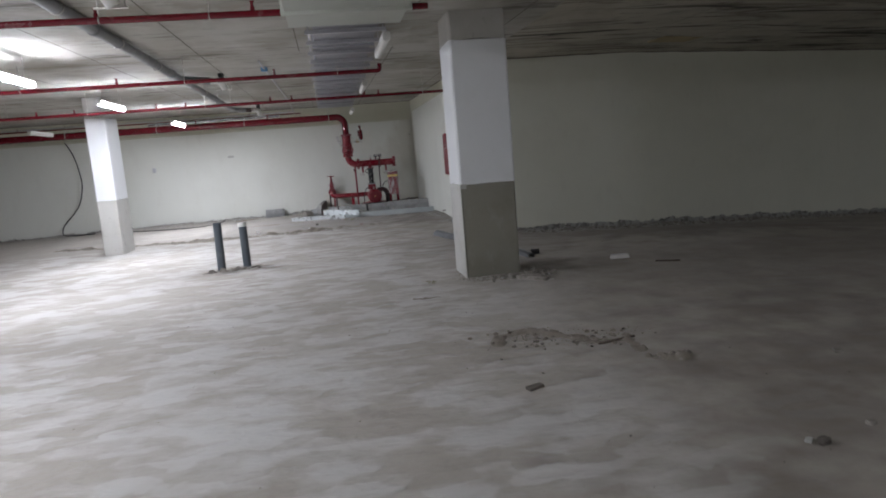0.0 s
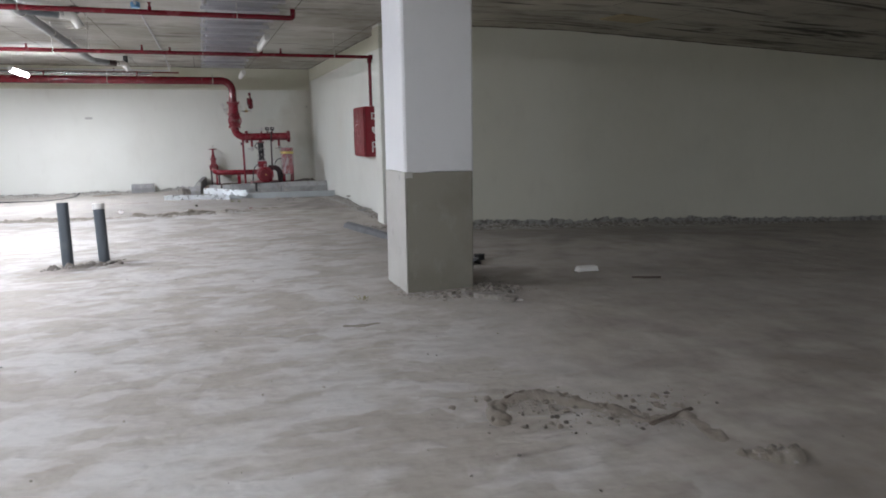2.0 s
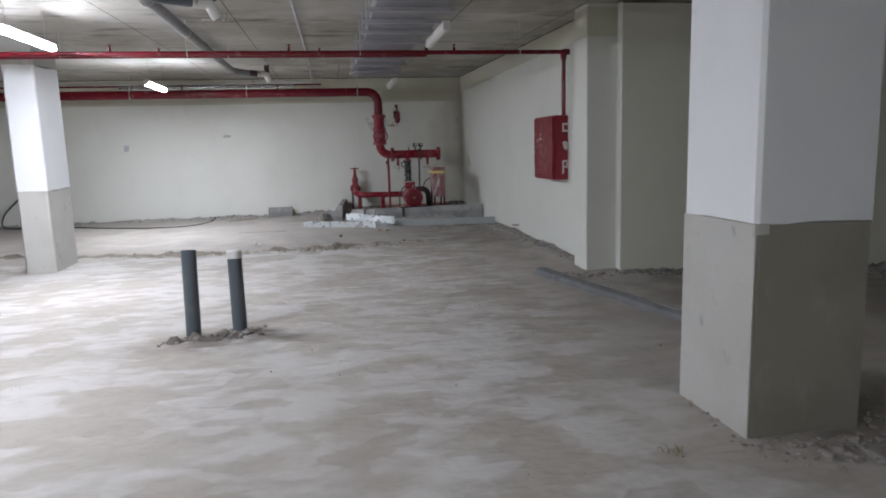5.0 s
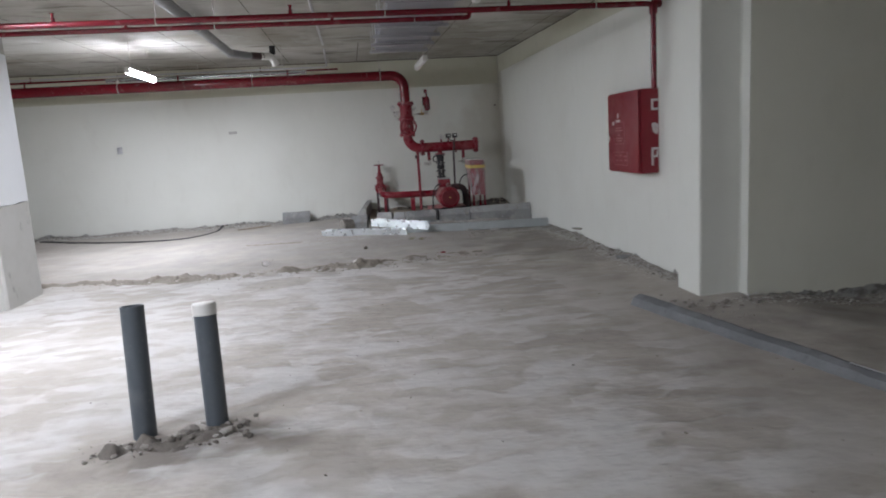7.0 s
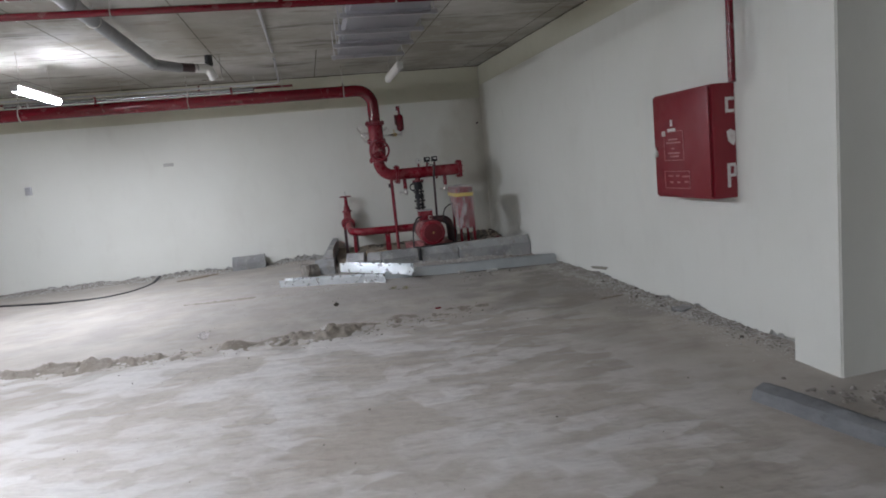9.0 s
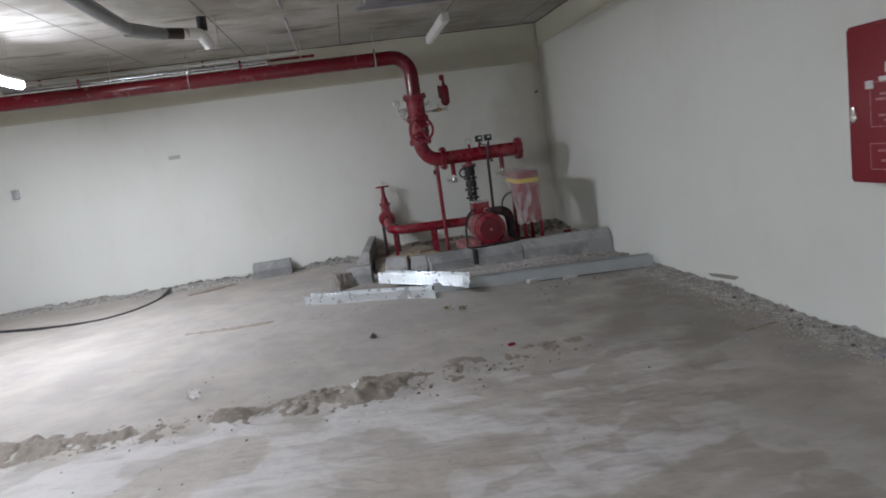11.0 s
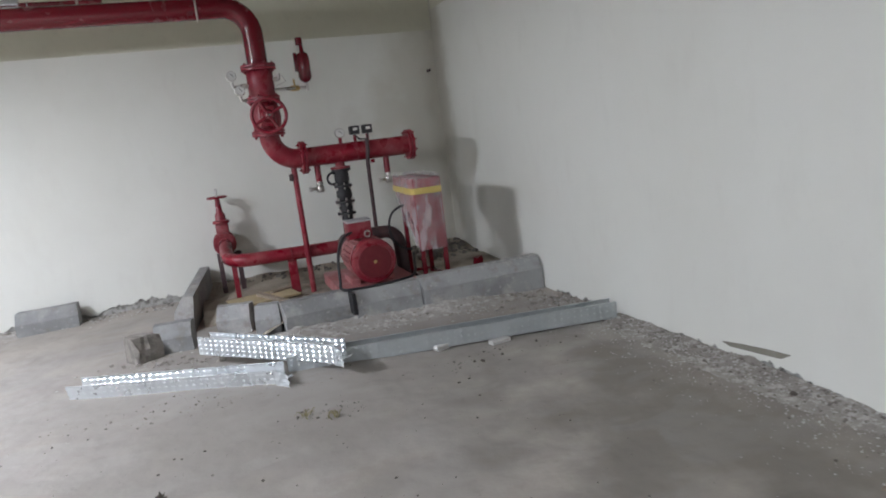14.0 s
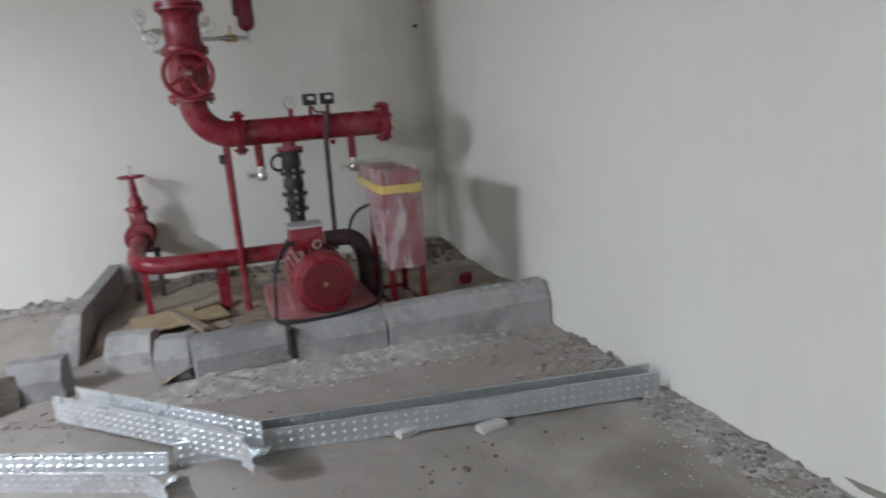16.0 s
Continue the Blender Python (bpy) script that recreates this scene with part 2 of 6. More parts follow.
M_KERB = mat("kerb_concrete", (0.33, 0.335, 0.33), 0.85, layers=(
    (2.6, 5, 0.45, 0.62, (0.22, 0.22, 0.22), 0.75, ONE), (4.5, 6, 0.53, 0.66, (0.47, 0.455, 0.425), 0.7, ONE), (9, 6, 0.55, 0.68, (0.24, 0.215, 0.185), 0.7, ONE), (22, 6, 0.6, 0.7, (0.52, 0.51, 0.49), 0.6, ONE),
    (120, 3, 0.58, 0.7, (0.22, 0.22, 0.21), 0.5, ONE)), bumps=((30, 8, 0.35, 0.006), (140, 4, 0.3, 0.002)), random_amount=0.1)
M_STONE = mat("rubble", (0.30, 0.275, 0.245), 0.9, layers=(
    (6, 5, 0.5, 0.65, (0.42, 0.405, 0.38), 0.7, ONE), (14, 5, 0.48, 0.62, (0.16, 0.145, 0.125), 0.75, ONE)),
    bumps=((60, 6, 0.6, 0.006),), random_amount=0.2)
M_CRUMB = mat("crumbled_screed", (0.25, 0.222, 0.186), 0.92, layers=((4, 5, 0.45, 0.62, (0.225, 0.195, 0.155), 0.8, ONE), (16, 6, 0.52, 0.64, (0.22, 0.19, 0.155), 0.6, ONE), (50, 4, 0.58, 0.68, (0.44, 0.42, 0.39), 0.5, ONE)), bumps=((26, 6, 0.5, 0.012), (90, 5, 0.4, 0.004)))
M_FLAKE = mat("pale_mortar_flakes", (0.54, 0.53, 0.505), 0.85, layers=((9, 5, 0.5, 0.65, (0.42, 0.4, 0.37), 0.7, ONE),), bumps=((60, 6, 0.5, 0.005),))
M_SOIL = mat("dark_damp_soil", (0.12, 0.105, 0.09), 0.95, layers=((7, 6, 0.48, 0.62, (0.2, 0.18, 0.155), 0.7, ONE), (30, 5, 0.55, 0.7, (0.06, 0.05, 0.045), 0.6, ONE)), bumps=((20, 8, 0.8, 0.02),))
M_DEBRIS = mat("crumbled_mortar", (0.37, 0.35, 0.32), 0.92, layers=((3, 5, 0.45, 0.62, (0.25, 0.23, 0.20), 0.7, ONE), (16, 5, 0.50, 0.62, (0.60, 0.59, 0.56), 0.7, ONE), (22, 5, 0.58, 0.68, (0.20, 0.185, 0.165), 0.4, ONE)),
               bumps=((14, 6, 0.6, 0.02), (70, 5, 0.4, 0.005)))
M_FOIL = mat("bright_foil_tube", (0.62, 0.63, 0.65), 0.26, 1.0, layers=((9, 4, 0.5, 0.7, (0.7, 0.71, 0.72), 0.5, ONE),), bumps=((22, 3, 0.35, 0.01),))
M_EDGE = mat("dark_cement_strip", (0.15, 0.155, 0.16), 0.8, layers=((3, 6, 0.45, 0.65, (0.22, 0.225, 0.23), 0.7, ONE), (20, 6, 0.55, 0.7, (0.1, 0.1, 0.1), 0.6, ONE)), bumps=((14, 8, 0.6, 0.015),))
M_DIRT = mat("sandy_fill", (0.34, 0.295, 0.235), 0.95, layers=(
    (3, 6, 0.45, 0.62, (0.17, 0.145, 0.12), 0.7, ONE), (26, 6, 0.55, 0.7, (0.45, 0.4, 0.34), 0.6, ONE)),
    bumps=((12, 8, 0.7, 0.03), (80, 5, 0.5, 0.006)))
M_RED = mat("red_enamel", (0.145, 0.005, 0.013), 0.2, layers=(
    (4, 4, 0.5, 0.75, (0.14, 0.006, 0.012), 0.4, ONE),),
    bumps=((35, 4, 0.06, 0.003),), rough_var=0.12)
M_REDDUST = mat("dusty_red_enamel", (0.215, 0.008, 0.021), 0.33, layers=(
    (5, 6, 0.48, 0.75, (0.36, 0.14, 0.14), 0.55, ONE), (30, 5, 0.55, 0.75, (0.22, 0.05, 0.055), 0.5, ONE)),
    bumps=((40, 5, 0.12, 0.003),), rough_var=0.15)
M_CABINET = mat("cabinet_red", (0.215, 0.008, 0.018), 0.38, layers=(
    (2, 5, 0.5, 0.75, (0.2, 0.012, 0.018), 0.6, ONE), (14, 6, 0.64, 0.78, (0.33, 0.09, 0.09), 0.3, ONE)),
    bumps=((25, 4, 0.05, 0.003),), rough_var=0.1)
M_PINKDUST = mat("dust_covered_red_enamel", (0.34, 0.12, 0.12), 0.6, layers=(
    (5, 6, 0.45, 0.68, (0.42, 0.26, 0.25), 0.7, ONE), (18, 6, 0.55, 0.72, (0.24, 0.02, 0.03), 0.6, ONE)),
    bumps=((40, 5, 0.15, 0.003),), rough_var=0.15)
M_PLY = mat("stained_ply_board", (0.42, 0.34, 0.20), 0.8, layers=((3, 5, 0.45, 0.68, (0.30, 0.25, 0.16), 0.7, ONE), (12, 6, 0.55, 0.7, (0.20, 0.17, 0.12), 0.6, ONE)), bumps=((20, 5, 0.3, 0.004),))
M_COWLFACE = mat("dark_red_cowl", (0.13, 0.006, 0.012), 0.5, layers=((25, 5, 0.5, 0.7, (0.18, 0.02, 0.025), 0.6, ONE),), rough_var=0.12)
M_BLACK = mat("black_rubber", (0.018, 0.018, 0.02), 0.5, layers=((14, 5, 0.55, 0.75, (0.06, 0.058, 0.055), 0.5, ONE),), rough_var=0.12)
M_DARKSTEEL = mat("dark_painted_steel", (0.055, 0.03, 0.032), 0.5, layers=((9, 5, 0.55, 0.75, (0.16, 0.07, 0.07), 0.6, ONE),), rough_var=0.12)
M_STEEL = mat("nickel_fittings", (0.62, 0.60, 0.57), 0.32, 1.0, layers=((20, 5, 0.55, 0.75, (0.4, 0.37, 0.33), 0.6, ONE),), rough_var=0.12)
M_BRASS = mat("brass", (0.55, 0.40, 0.18), 0.35, 1.0, layers=((20, 5, 0.55, 0.75, (0.35, 0.26, 0.13), 0.6, ONE),))
M_GALV = mat("galvanised_steel", (0.82, 0.86, 0.88), 0.3, 0.65, layers=(
    (5, 3, 0.45, 0.65, (0.66, 0.70, 0.72), 0.5, ONE),),
    bumps=((7, 2, 0.06, 0.006),), rough_var=0.08)
M_GALVOLD = mat("weathered_galvanised_steel", (0.55, 0.59, 0.595), 0.4, 0.6, layers=(
    (4, 4, 0.45, 0.65, (0.48, 0.52, 0.53), 0.7, ONE), (14, 4, 0.6, 0.75, (0.5, 0.49, 0.46), 0.4, ONE)),
    bumps=((7, 2, 0.06, 0.006),), rough_var=0.1)
M_STRAW = mat("yellow_green_weed", (0.27, 0.24, 0.13), 0.8, layers=((30, 4, 0.45, 0.65, (0.19, 0.18, 0.10), 0.7, ONE),))
M_GALVDULL = mat("dull_galvanised_duct", (0.58, 0.58, 0.60), 0.45, 0.7, layers=(
    (2.5, 5, 0.45, 0.65, (0.46, 0.46, 0.48), 0.6, ONE), (16, 5, 0.55, 0.7, (0.58, 0.59, 0.6), 0.5, ONE)),
    bumps=((3, 2, 0.06, 0.01),), rough_var=0.08)
M_DUCT = mat("air_duct_sheet", (0.40, 0.40, 0.43), 0.5, 0.65, layers=((1.2, 4, 0.45, 0.65, (0.33, 0.33, 0.36), 0.6, ONE),), bumps=((2, 2, 0.05, 0.01),))
M_DUCTBOARD = mat("pale_duct_board", (0.52, 0.54, 0.49), 0.7, layers=((1.5, 5, 0.45, 0.7, (0.46, 0.47, 0.42), 0.6, ONE),), bumps=((8, 4, 0.1, 0.01),))
M_PVC = mat("grey_pvc", (0.085, 0.10, 0.115), 0.42, layers=((5, 5, 0.5, 0.75, (0.16, 0.165, 0.17), 0.5, ONE), (40, 4, 0.6, 0.75, (0.2, 0.2, 0.19), 0.3, ONE)), rough_var=0.1)
M_PVCLIGHT = mat("ceiling_drain_pvc", (0.24, 0.245, 0.25), 0.45, layers=((5, 5, 0.5, 0.75, (0.3, 0.3, 0.29), 0.6, ONE),), rough_var=0.1)
M_WHITEPVC = mat("white_plastic", (0.72, 0.71, 0.68), 0.45, layers=((12, 5, 0.55, 0.75, (0.58, 0.56, 0.52), 0.5, ONE),), rough_var=0.1)
M_TAPE = mat("yellow_tape", (0.60, 0.46, 0.13), 0.45, layers=((15, 5, 0.5, 0.7, (0.7, 0.58, 0.2), 0.6, ONE),))
M_GLASSDIAL = mat("dial_face", (0.75, 0.75, 0.72), 0.25, layers=((30, 4, 0.55, 0.7, (0.6, 0.6, 0.58), 0.4, ONE),))
M_WOOD = mat("weathered_wood", (0.24, 0.19, 0.14), 0.8, layers=((8, 6, 0.45, 0.65, (0.33, 0.28, 0.22), 0.7, (1, 6, 6)), (50, 4, 0.55, 0.7, (0.13, 0.1, 0.08), 0.5, ONE)), bumps=((60, 5, 0.3, 0.003),))
M_DARKWOOD = mat("dark_damp_wood", (0.085, 0.065, 0.05), 0.85, layers=((10, 5, 0.45, 0.65, (0.13, 0.1, 0.08), 0.7, (1, 6, 6)),))
M_STENCIL = mat("stencil_white_paint", (0.66, 0.63, 0.62), 0.6, layers=((40, 5, 0.5, 0.7, (0.45, 0.3, 0.3), 0.6, ONE),))
M_STENCILFAINT = mat("worn_label_print", (0.45, 0.22, 0.23), 0.55, layers=((60, 5, 0.45, 0.65, (0.27, 0.03, 0.04), 0.7, ONE),))


def film_material():
    m = bpy.data.materials.new("clear_plastic_film")
    m.use_nodes = True
    n, l = m.node_tree.nodes, m.node_tree.links
    bsdf = n["Principled BSDF"]
    bsdf.inputs["Base Color"].default_value = (0.86, 0.82, 0.82, 1)
    bsdf.inputs["Roughness"].default_value = 0.22
    clear = n.new("ShaderNodeBsdfTransparent")
    mix = n.new("ShaderNodeMixShader")
    geo = n.new("ShaderNodeNewGeometry")
    tex = n.new("ShaderNodeTexNoise")
    mapping = n.new("ShaderNodeMapping")
    mapping.inputs["Scale"].default_value = (1, 1, 0.35)
    tex.inputs["Scale"].default_value, tex.inputs["Detail"].default_value = 14, 6
    ramp = n.new("ShaderNodeMapRange")
    ramp.inputs["From Min"].default_value, ramp.inputs["From Max"].default_value = 0.4, 0.7
    ramp.inputs["To Min"].default_value, ramp.inputs["To Max"].default_value = 0.12, 0.52
    bump = n.new("ShaderNodeBump")
    bump.inputs["Strength"].default_value, bump.inputs["Distance"].default_value = 0.8, 0.02
    l.new(geo.outputs["Position"], mapping.inputs["Vector"])
    l.new(mapping.outputs[0], tex.inputs["Vector"])
    l.new(tex.outputs["Fac"], ramp.inputs["Value"])
    l.new(tex.outputs["Fac"], bump.inputs["Height"])
    l.new(bump.outputs[0], bsdf.inputs["Normal"])
    l.new(ramp.outputs[0], mix.inputs[0])
    l.new(clear.outputs[0], mix.inputs[1])
    l.new(bsdf.outputs[0], mix.inputs[2])
    l.new(mix.outputs[0], n["Material Output"].inputs["Surface"])
    return m


M_FILM = film_material()


def glow_material(strength):
    m = bpy.data.materials.new("lit_tube")
    m.use_nodes = True
    bsdf = m.node_tree.nodes["Principled BSDF"]
    bsdf.inputs["Base Color"].default_value = (0.9, 0.9, 0.9, 1)
    bsdf.inputs["Emission Color"].default_value = (*LAMP_COLOUR, 1)
    bsdf.inputs["Emission Strength"].default_value = strength
    return m


M_GLOW = glow_material(LAMP)


# ---- mesh helpers ----
def finish(bm, name, material, smooth=True, angle=40):
    bmesh.ops.recalc_face_normals(bm, faces=bm.faces)
    me = bpy.data.meshes.new(name)
    bm.to_mesh(me)
    bm.free()
    me.materials.append(material)
    if smooth:
        me.shade_smooth()
        me.set_sharp_from_angle(angle=radians(angle))
    return me


def part(name, bm, material, parent=None, label="", smooth=True, angle=40):
    ob = new(name, finish(bm, name, material, smooth, angle))
    if parent:
        ob.parent = parent
    if label:
        tagged(ob, label)
    return ob


def thing(name, at, label, category, group="", kind="", turn=0.0):
    ob = new(name)
    ob.empty_display_size = 0.1
    ob.matrix_basis = pose(*at, 0, 0, turn)
    return tagged(ob, label, category, group, kind)


def box(bm, c, s, bevel=0.0, turn=None):
    r = bmesh.ops.create_cube(bm, size=1)
    vs = r["verts"]
    bmesh.ops.scale(bm, vec=s, verts=vs)
    if bevel:
        es = list({e for v in vs for e in v.link_edges})
        g = bmesh.ops.bevel(bm, geom=es, offset=bevel, segments=2, affect="EDGES", profile=0.6)
        vs = list({v for f in g["faces"] for v in f.verts} | {v for v in vs if v.is_valid})
    if turn is not None:
        bmesh.ops.transform(bm, matrix=turn.to_4x4(), verts=vs)
    bmesh.ops.translate(bm, vec=c, verts=vs)
    return vs


def sweep(bm, pts, r, seg=16, caps=True):
    """A round bar of radius r (or a radius for each point) through the points."""
    pts = [Vector(p) for p in pts]
    radii = r if isinstance(r, (list, tuple)) else [r] * len(pts)
    first = (pts[1] - pts[0]).normalized()
    side = first.orthogonal().normalized()
    rings = []
    prev = first
    for i, p in enumerate(pts):
        a = (pts[i] - pts[i - 1]).normalized() if i else first
        b = (pts[i + 1] - pts[i]).normalized() if i < len(pts) - 1 else a
        d = (a + b).normalized() if (a + b).length > 1e-6 else a
        side = prev.rotation_difference(d) @ side
        side = (side - d * side.dot(d)).normalized()
        up = d.cross(side)
        prev = d
        rings.append([bm.verts.new(p + radii[i] * (math.cos(2 * math.pi * k / seg) * side + math.sin(2 * math.pi * k / seg) * up)) for k in range(seg)])
    for u, v in zip(rings, rings[1:]):
        for k in range(seg):
            bm.faces.new((u[k], u[(k + 1) % seg], v[(k + 1) % seg], v[k]))
    if caps:
        bm.faces.new(rings[0][::-1])
        bm.faces.new(rings[-1])


def smooth(points, steps=8):
    """Points along a smooth line through the given ones."""
    p = [Vector(q) for q in points]
    p = [2 * p[0] - p[1]] + p + [2 * p[-1] - p[-2]]
    out = []
    for a, b, c, d in zip(p, p[1:], p[2:], p[3:]):
        for i in range(steps):
            f = i / steps
            out.append(0.5 * (2 * b + (c - a) * f + (2 * a - 5 * b + 4 * c - d) * f * f + (3 * b - a - 3 * c + d) * f ** 3))
    return out + [p[-2]]


def bend(a, corner, b, radius, steps=8):
    """Points from a to b round the corner."""
    a, c, b = Vector(a), Vector(corner), Vector(b)
    u, v = (a - c).normalized(), (b - c).normalized()
    half = u.angle(v) / 2
    cut = radius / math.tan(half)
    centre = c + (u + v).normalized() * radius / math.sin(half)
    p, q = c + u * cut - centre, c + v * cut - centre
    out = [a]
    whole = p.angle(q)
    for i in range(steps + 1):
        f = i / steps
        out.append(centre + (p * math.sin((1 - f) * whole) + q * math.sin(f * whole)) / math.sin(whole))
    return out + [b]


def lathe(bm, profile, m, seg=24, close=True):
    """Spins (radius, height) about the z axis of the pose m."""
    rings = []
    for r, z in profile:
        rings.append([bm.verts.new(m @ Vector((r * math.cos(2 * math.pi * k / seg), r * math.sin(2 * math.pi * k / seg), z))) for k in range(seg)])
    for u, v in zip(rings, rings[1:]):
        for k in range(seg):
            bm.faces.new((u[k], u[(k + 1) % seg], v[(k + 1) % seg], v[k]))
    if close:
        bm.faces.new(rings[0][::-1])
        bm.faces.new(rings[-1])


def torus(bm, m, R, r, seg=32, ring=10):
    rows = [[bm.verts.new(m @ Vector(((R + r * math.cos(2 * math.pi * j / ring)) * math.cos(2 * math.pi * i / seg), (R + r * math.cos(2 * math.pi * j / ring)) * math.sin(2 * math.pi * i / seg), r * math.sin(2 * math.pi * j / ring)))) for j in range(ring)] for i in range(seg)]
    for i in range(seg):
        for j in range(ring):
            bm.faces.new((rows[i][j], rows[(i + 1) % seg][j], rows[(i + 1) % seg][(j + 1) % ring], rows[i][(j + 1) % ring]))


def bolts(bm, m, R, count, r, half):
    for i in range(count):
        a = 2 * math.pi * (i + 0.5) / count
        lathe(bm, [(r * 0.6, -half - 0.012), (r * 0.6, -half), (r, -half), (r, half), (r * 0.6, half), (r * 0.6, half + 0.012)], m @ Matrix.Translation((R * math.cos(a), R * math.sin(a), 0)), 6)


def flange(bm, m, R, thick, bore=0.0):
    lathe(bm, [(R * 0.985, -thick), (R, -thick + 0.003), (R, -0.002), (R * 0.98, 0.0), (R, 0.002), (R, thick - 0.003), (R * 0.985, thick)], m, 32)


def stone(bm, c, r, rnd, squash=0.7):
    g = bmesh.ops.create_icosphere(bm, subdivisions=1, radius=1.0)
    t = Matrix.Rotation(rnd.uniform(0, 6.3), 3, Vector((rnd.gauss(0, 1), rnd.gauss(0, 1), rnd.gauss(0, 1))).normalized())
    for v in g["verts"]:
        k = rnd.uniform(0.65, 1.15)
        p = t @ (v.co * k)
        v.co = Vector((p.x * r * rnd.uniform(0.85, 1.2), p.y * r, p.z * r * squash)) + Vector(c)


def turned(v):
    """The pose whose z axis runs along v."""
    return Vector(v).normalized().to_track_quat("Z", "Y").to_matrix().to_4x4()


# ---- setting ----
EAST, NORTH, BAY = 2.30, 19.385, 11.285


def fbm(x, y, s, octaves=3):
    return noise.fractal(Vector((x * s, y * s, 3.3)), 1.0, 2.0, octaves)


def ridge_line(x):
    return 14.18 + 0.18 * x + 0.055 * x * x


def ground(x, y):
    z = 0.010 * fbm(x, y, 0.9) + 0.004 * fbm(x, y, 4.0, 2)
    if x > 2.5 and y < BAY + 0.3:
        z -= 0.05 * (x - 2.5) * (x - 2.5) / (x - 2.5 + 1.5)
        z -= 0.10 * min(1.0, (x - 2.5) / 0.9) * max(0.0, min(1.0, (y - 9.4) / 1.5))
    d = y - ridge_line(x)
    if x < 1.6:
        fade = max(0.0, min(1.0, (1.1 - x) / 0.6)) * max(0.0, min(1.0, (x + 7) / 2))
        z += fade * 0.03 * math.exp(-(d / 0.14) ** 2) * max(0.0, 0.45 + 1.1 * fbm(x, y, 4.0, 5)) * (1 if -1.6 < x else 0.6)
        z += fade * 0.02 / (1 + math.exp(-d / 0.05))
    return z


BANKS = []


def surface(x, y):
    """Height of the ground with the banks that lie on it."""
    return max([ground(x, y)] + [bank(x, y) for bank in BANKS])


def build_floor():
    x0, x1, y0, y1, step = -14.0, 13.0, -6.0, 19.6, 0.06
    nx, ny = int((x1 - x0) / step) + 1, int((y1 - y0) / step) + 1
    verts = [(x0 + i * step, y0 + j * step, ground(x0 + i * step, y0 + j * step)) for j in range(ny) for i in range(nx)]
    faces = [(j * nx + i, j * nx + i + 1, (j + 1) * nx + i + 1, (j + 1) * nx + i) for j in range(ny - 1) for i in range(nx - 1)]
    me = bpy.data.meshes.new("floor")
    me.from_pydata(verts, [], faces)
    me.materials.append(M_FLOOR)
    me.shade_smooth()
    return tagged(new("floor", me), "dusty uneven concrete floor with scuffed patches", "floor", kind="structure")


build_floor()


def ceiling_height(x, y):
    z = 2.79 + 0.0125 * max(0.0, y - 7)
    if x > 5:
        z -= 0.045 * (x - 5)
    return z


def build_ceiling(xa, xb, material, label):
    bm = bmesh.new()
    count = int((xb - xa) / 1.0)
    xs = [xa + (xb - xa) * i / count for i in range(count + 1)]
    ys = [-6.3 + 1.0 * j for j in range(27)]
    low = [[bm.verts.new((x, y, ceiling_height(x, y))) for x in xs] for y in ys]
    high = [[bm.verts.new((x, y, ceiling_height(x, y) + 0.25)) for x in xs] for y in ys]
    for j in range(len(ys) - 1):
        for i in range(len(xs) - 1):
            bm.faces.new((low[j][i], low[j + 1][i], low[j + 1][i + 1], low[j][i + 1]))
            bm.faces.new((high[j][i], high[j][i + 1], high[j + 1][i + 1], high[j + 1][i]))
    # raised seams of the formwork boards
    for x in [-12.6 + 1.22 * i for i in range(21)]:
        if not xa < x < xb:
            continue
        y0, y1 = -6.0, 19.4
        for a in range(10):
            ya, yb = y0 + (y1 - y0) * a / 10, y0 + (y1 - y0) * (a + 1) / 10
            if noise.noise(Vector((x, ya, 0))) > -0.25:
                za, zb = ceiling_height(x, ya) - 0.003, ceiling_height(x, yb) - 0.003
                w = 0.006
                bm.faces.new([bm.verts.new(p) for p in ((x - w, ya, za), (x + w, ya, za), (x + w, yb, zb), (x - w, yb, zb))]).material_index = 1
    # dark joints across them
    for y in [-5.2 + 2.44 * i for i in range(11)]:
        for a in range(int(xa), int(xb)):
            if noise.noise(Vector((a * 0.7, y, 4))) > -0.1:
                w = 0.004 + 0.006 * abs(noise.noise(Vector((a * 1.3, y, 9))))
                za, zb = ceiling_height(a, y) - 0.0045, ceiling_height(a + 1, y) - 0.0045
                bm.faces.new([bm.verts.new(p) for p in ((a, y - w, za), (a, y + w, za), (a + 1, y + w, zb), (a + 1, y - w, zb))]).material_index = 1
    ob = part("ceiling", bm, material, smooth=False)
    ob.data.materials.append(M_JOINT)
    return tagged(ob, label, "ceiling", kind="structure")


build_ceiling(-14.3, 2.36, M_CEIL, "bare grey concrete slab ceiling with formwork seams")
build_ceiling(2.36, 13.3, M_CEILOLD, "mould-streaked brownish concrete slab ceiling")


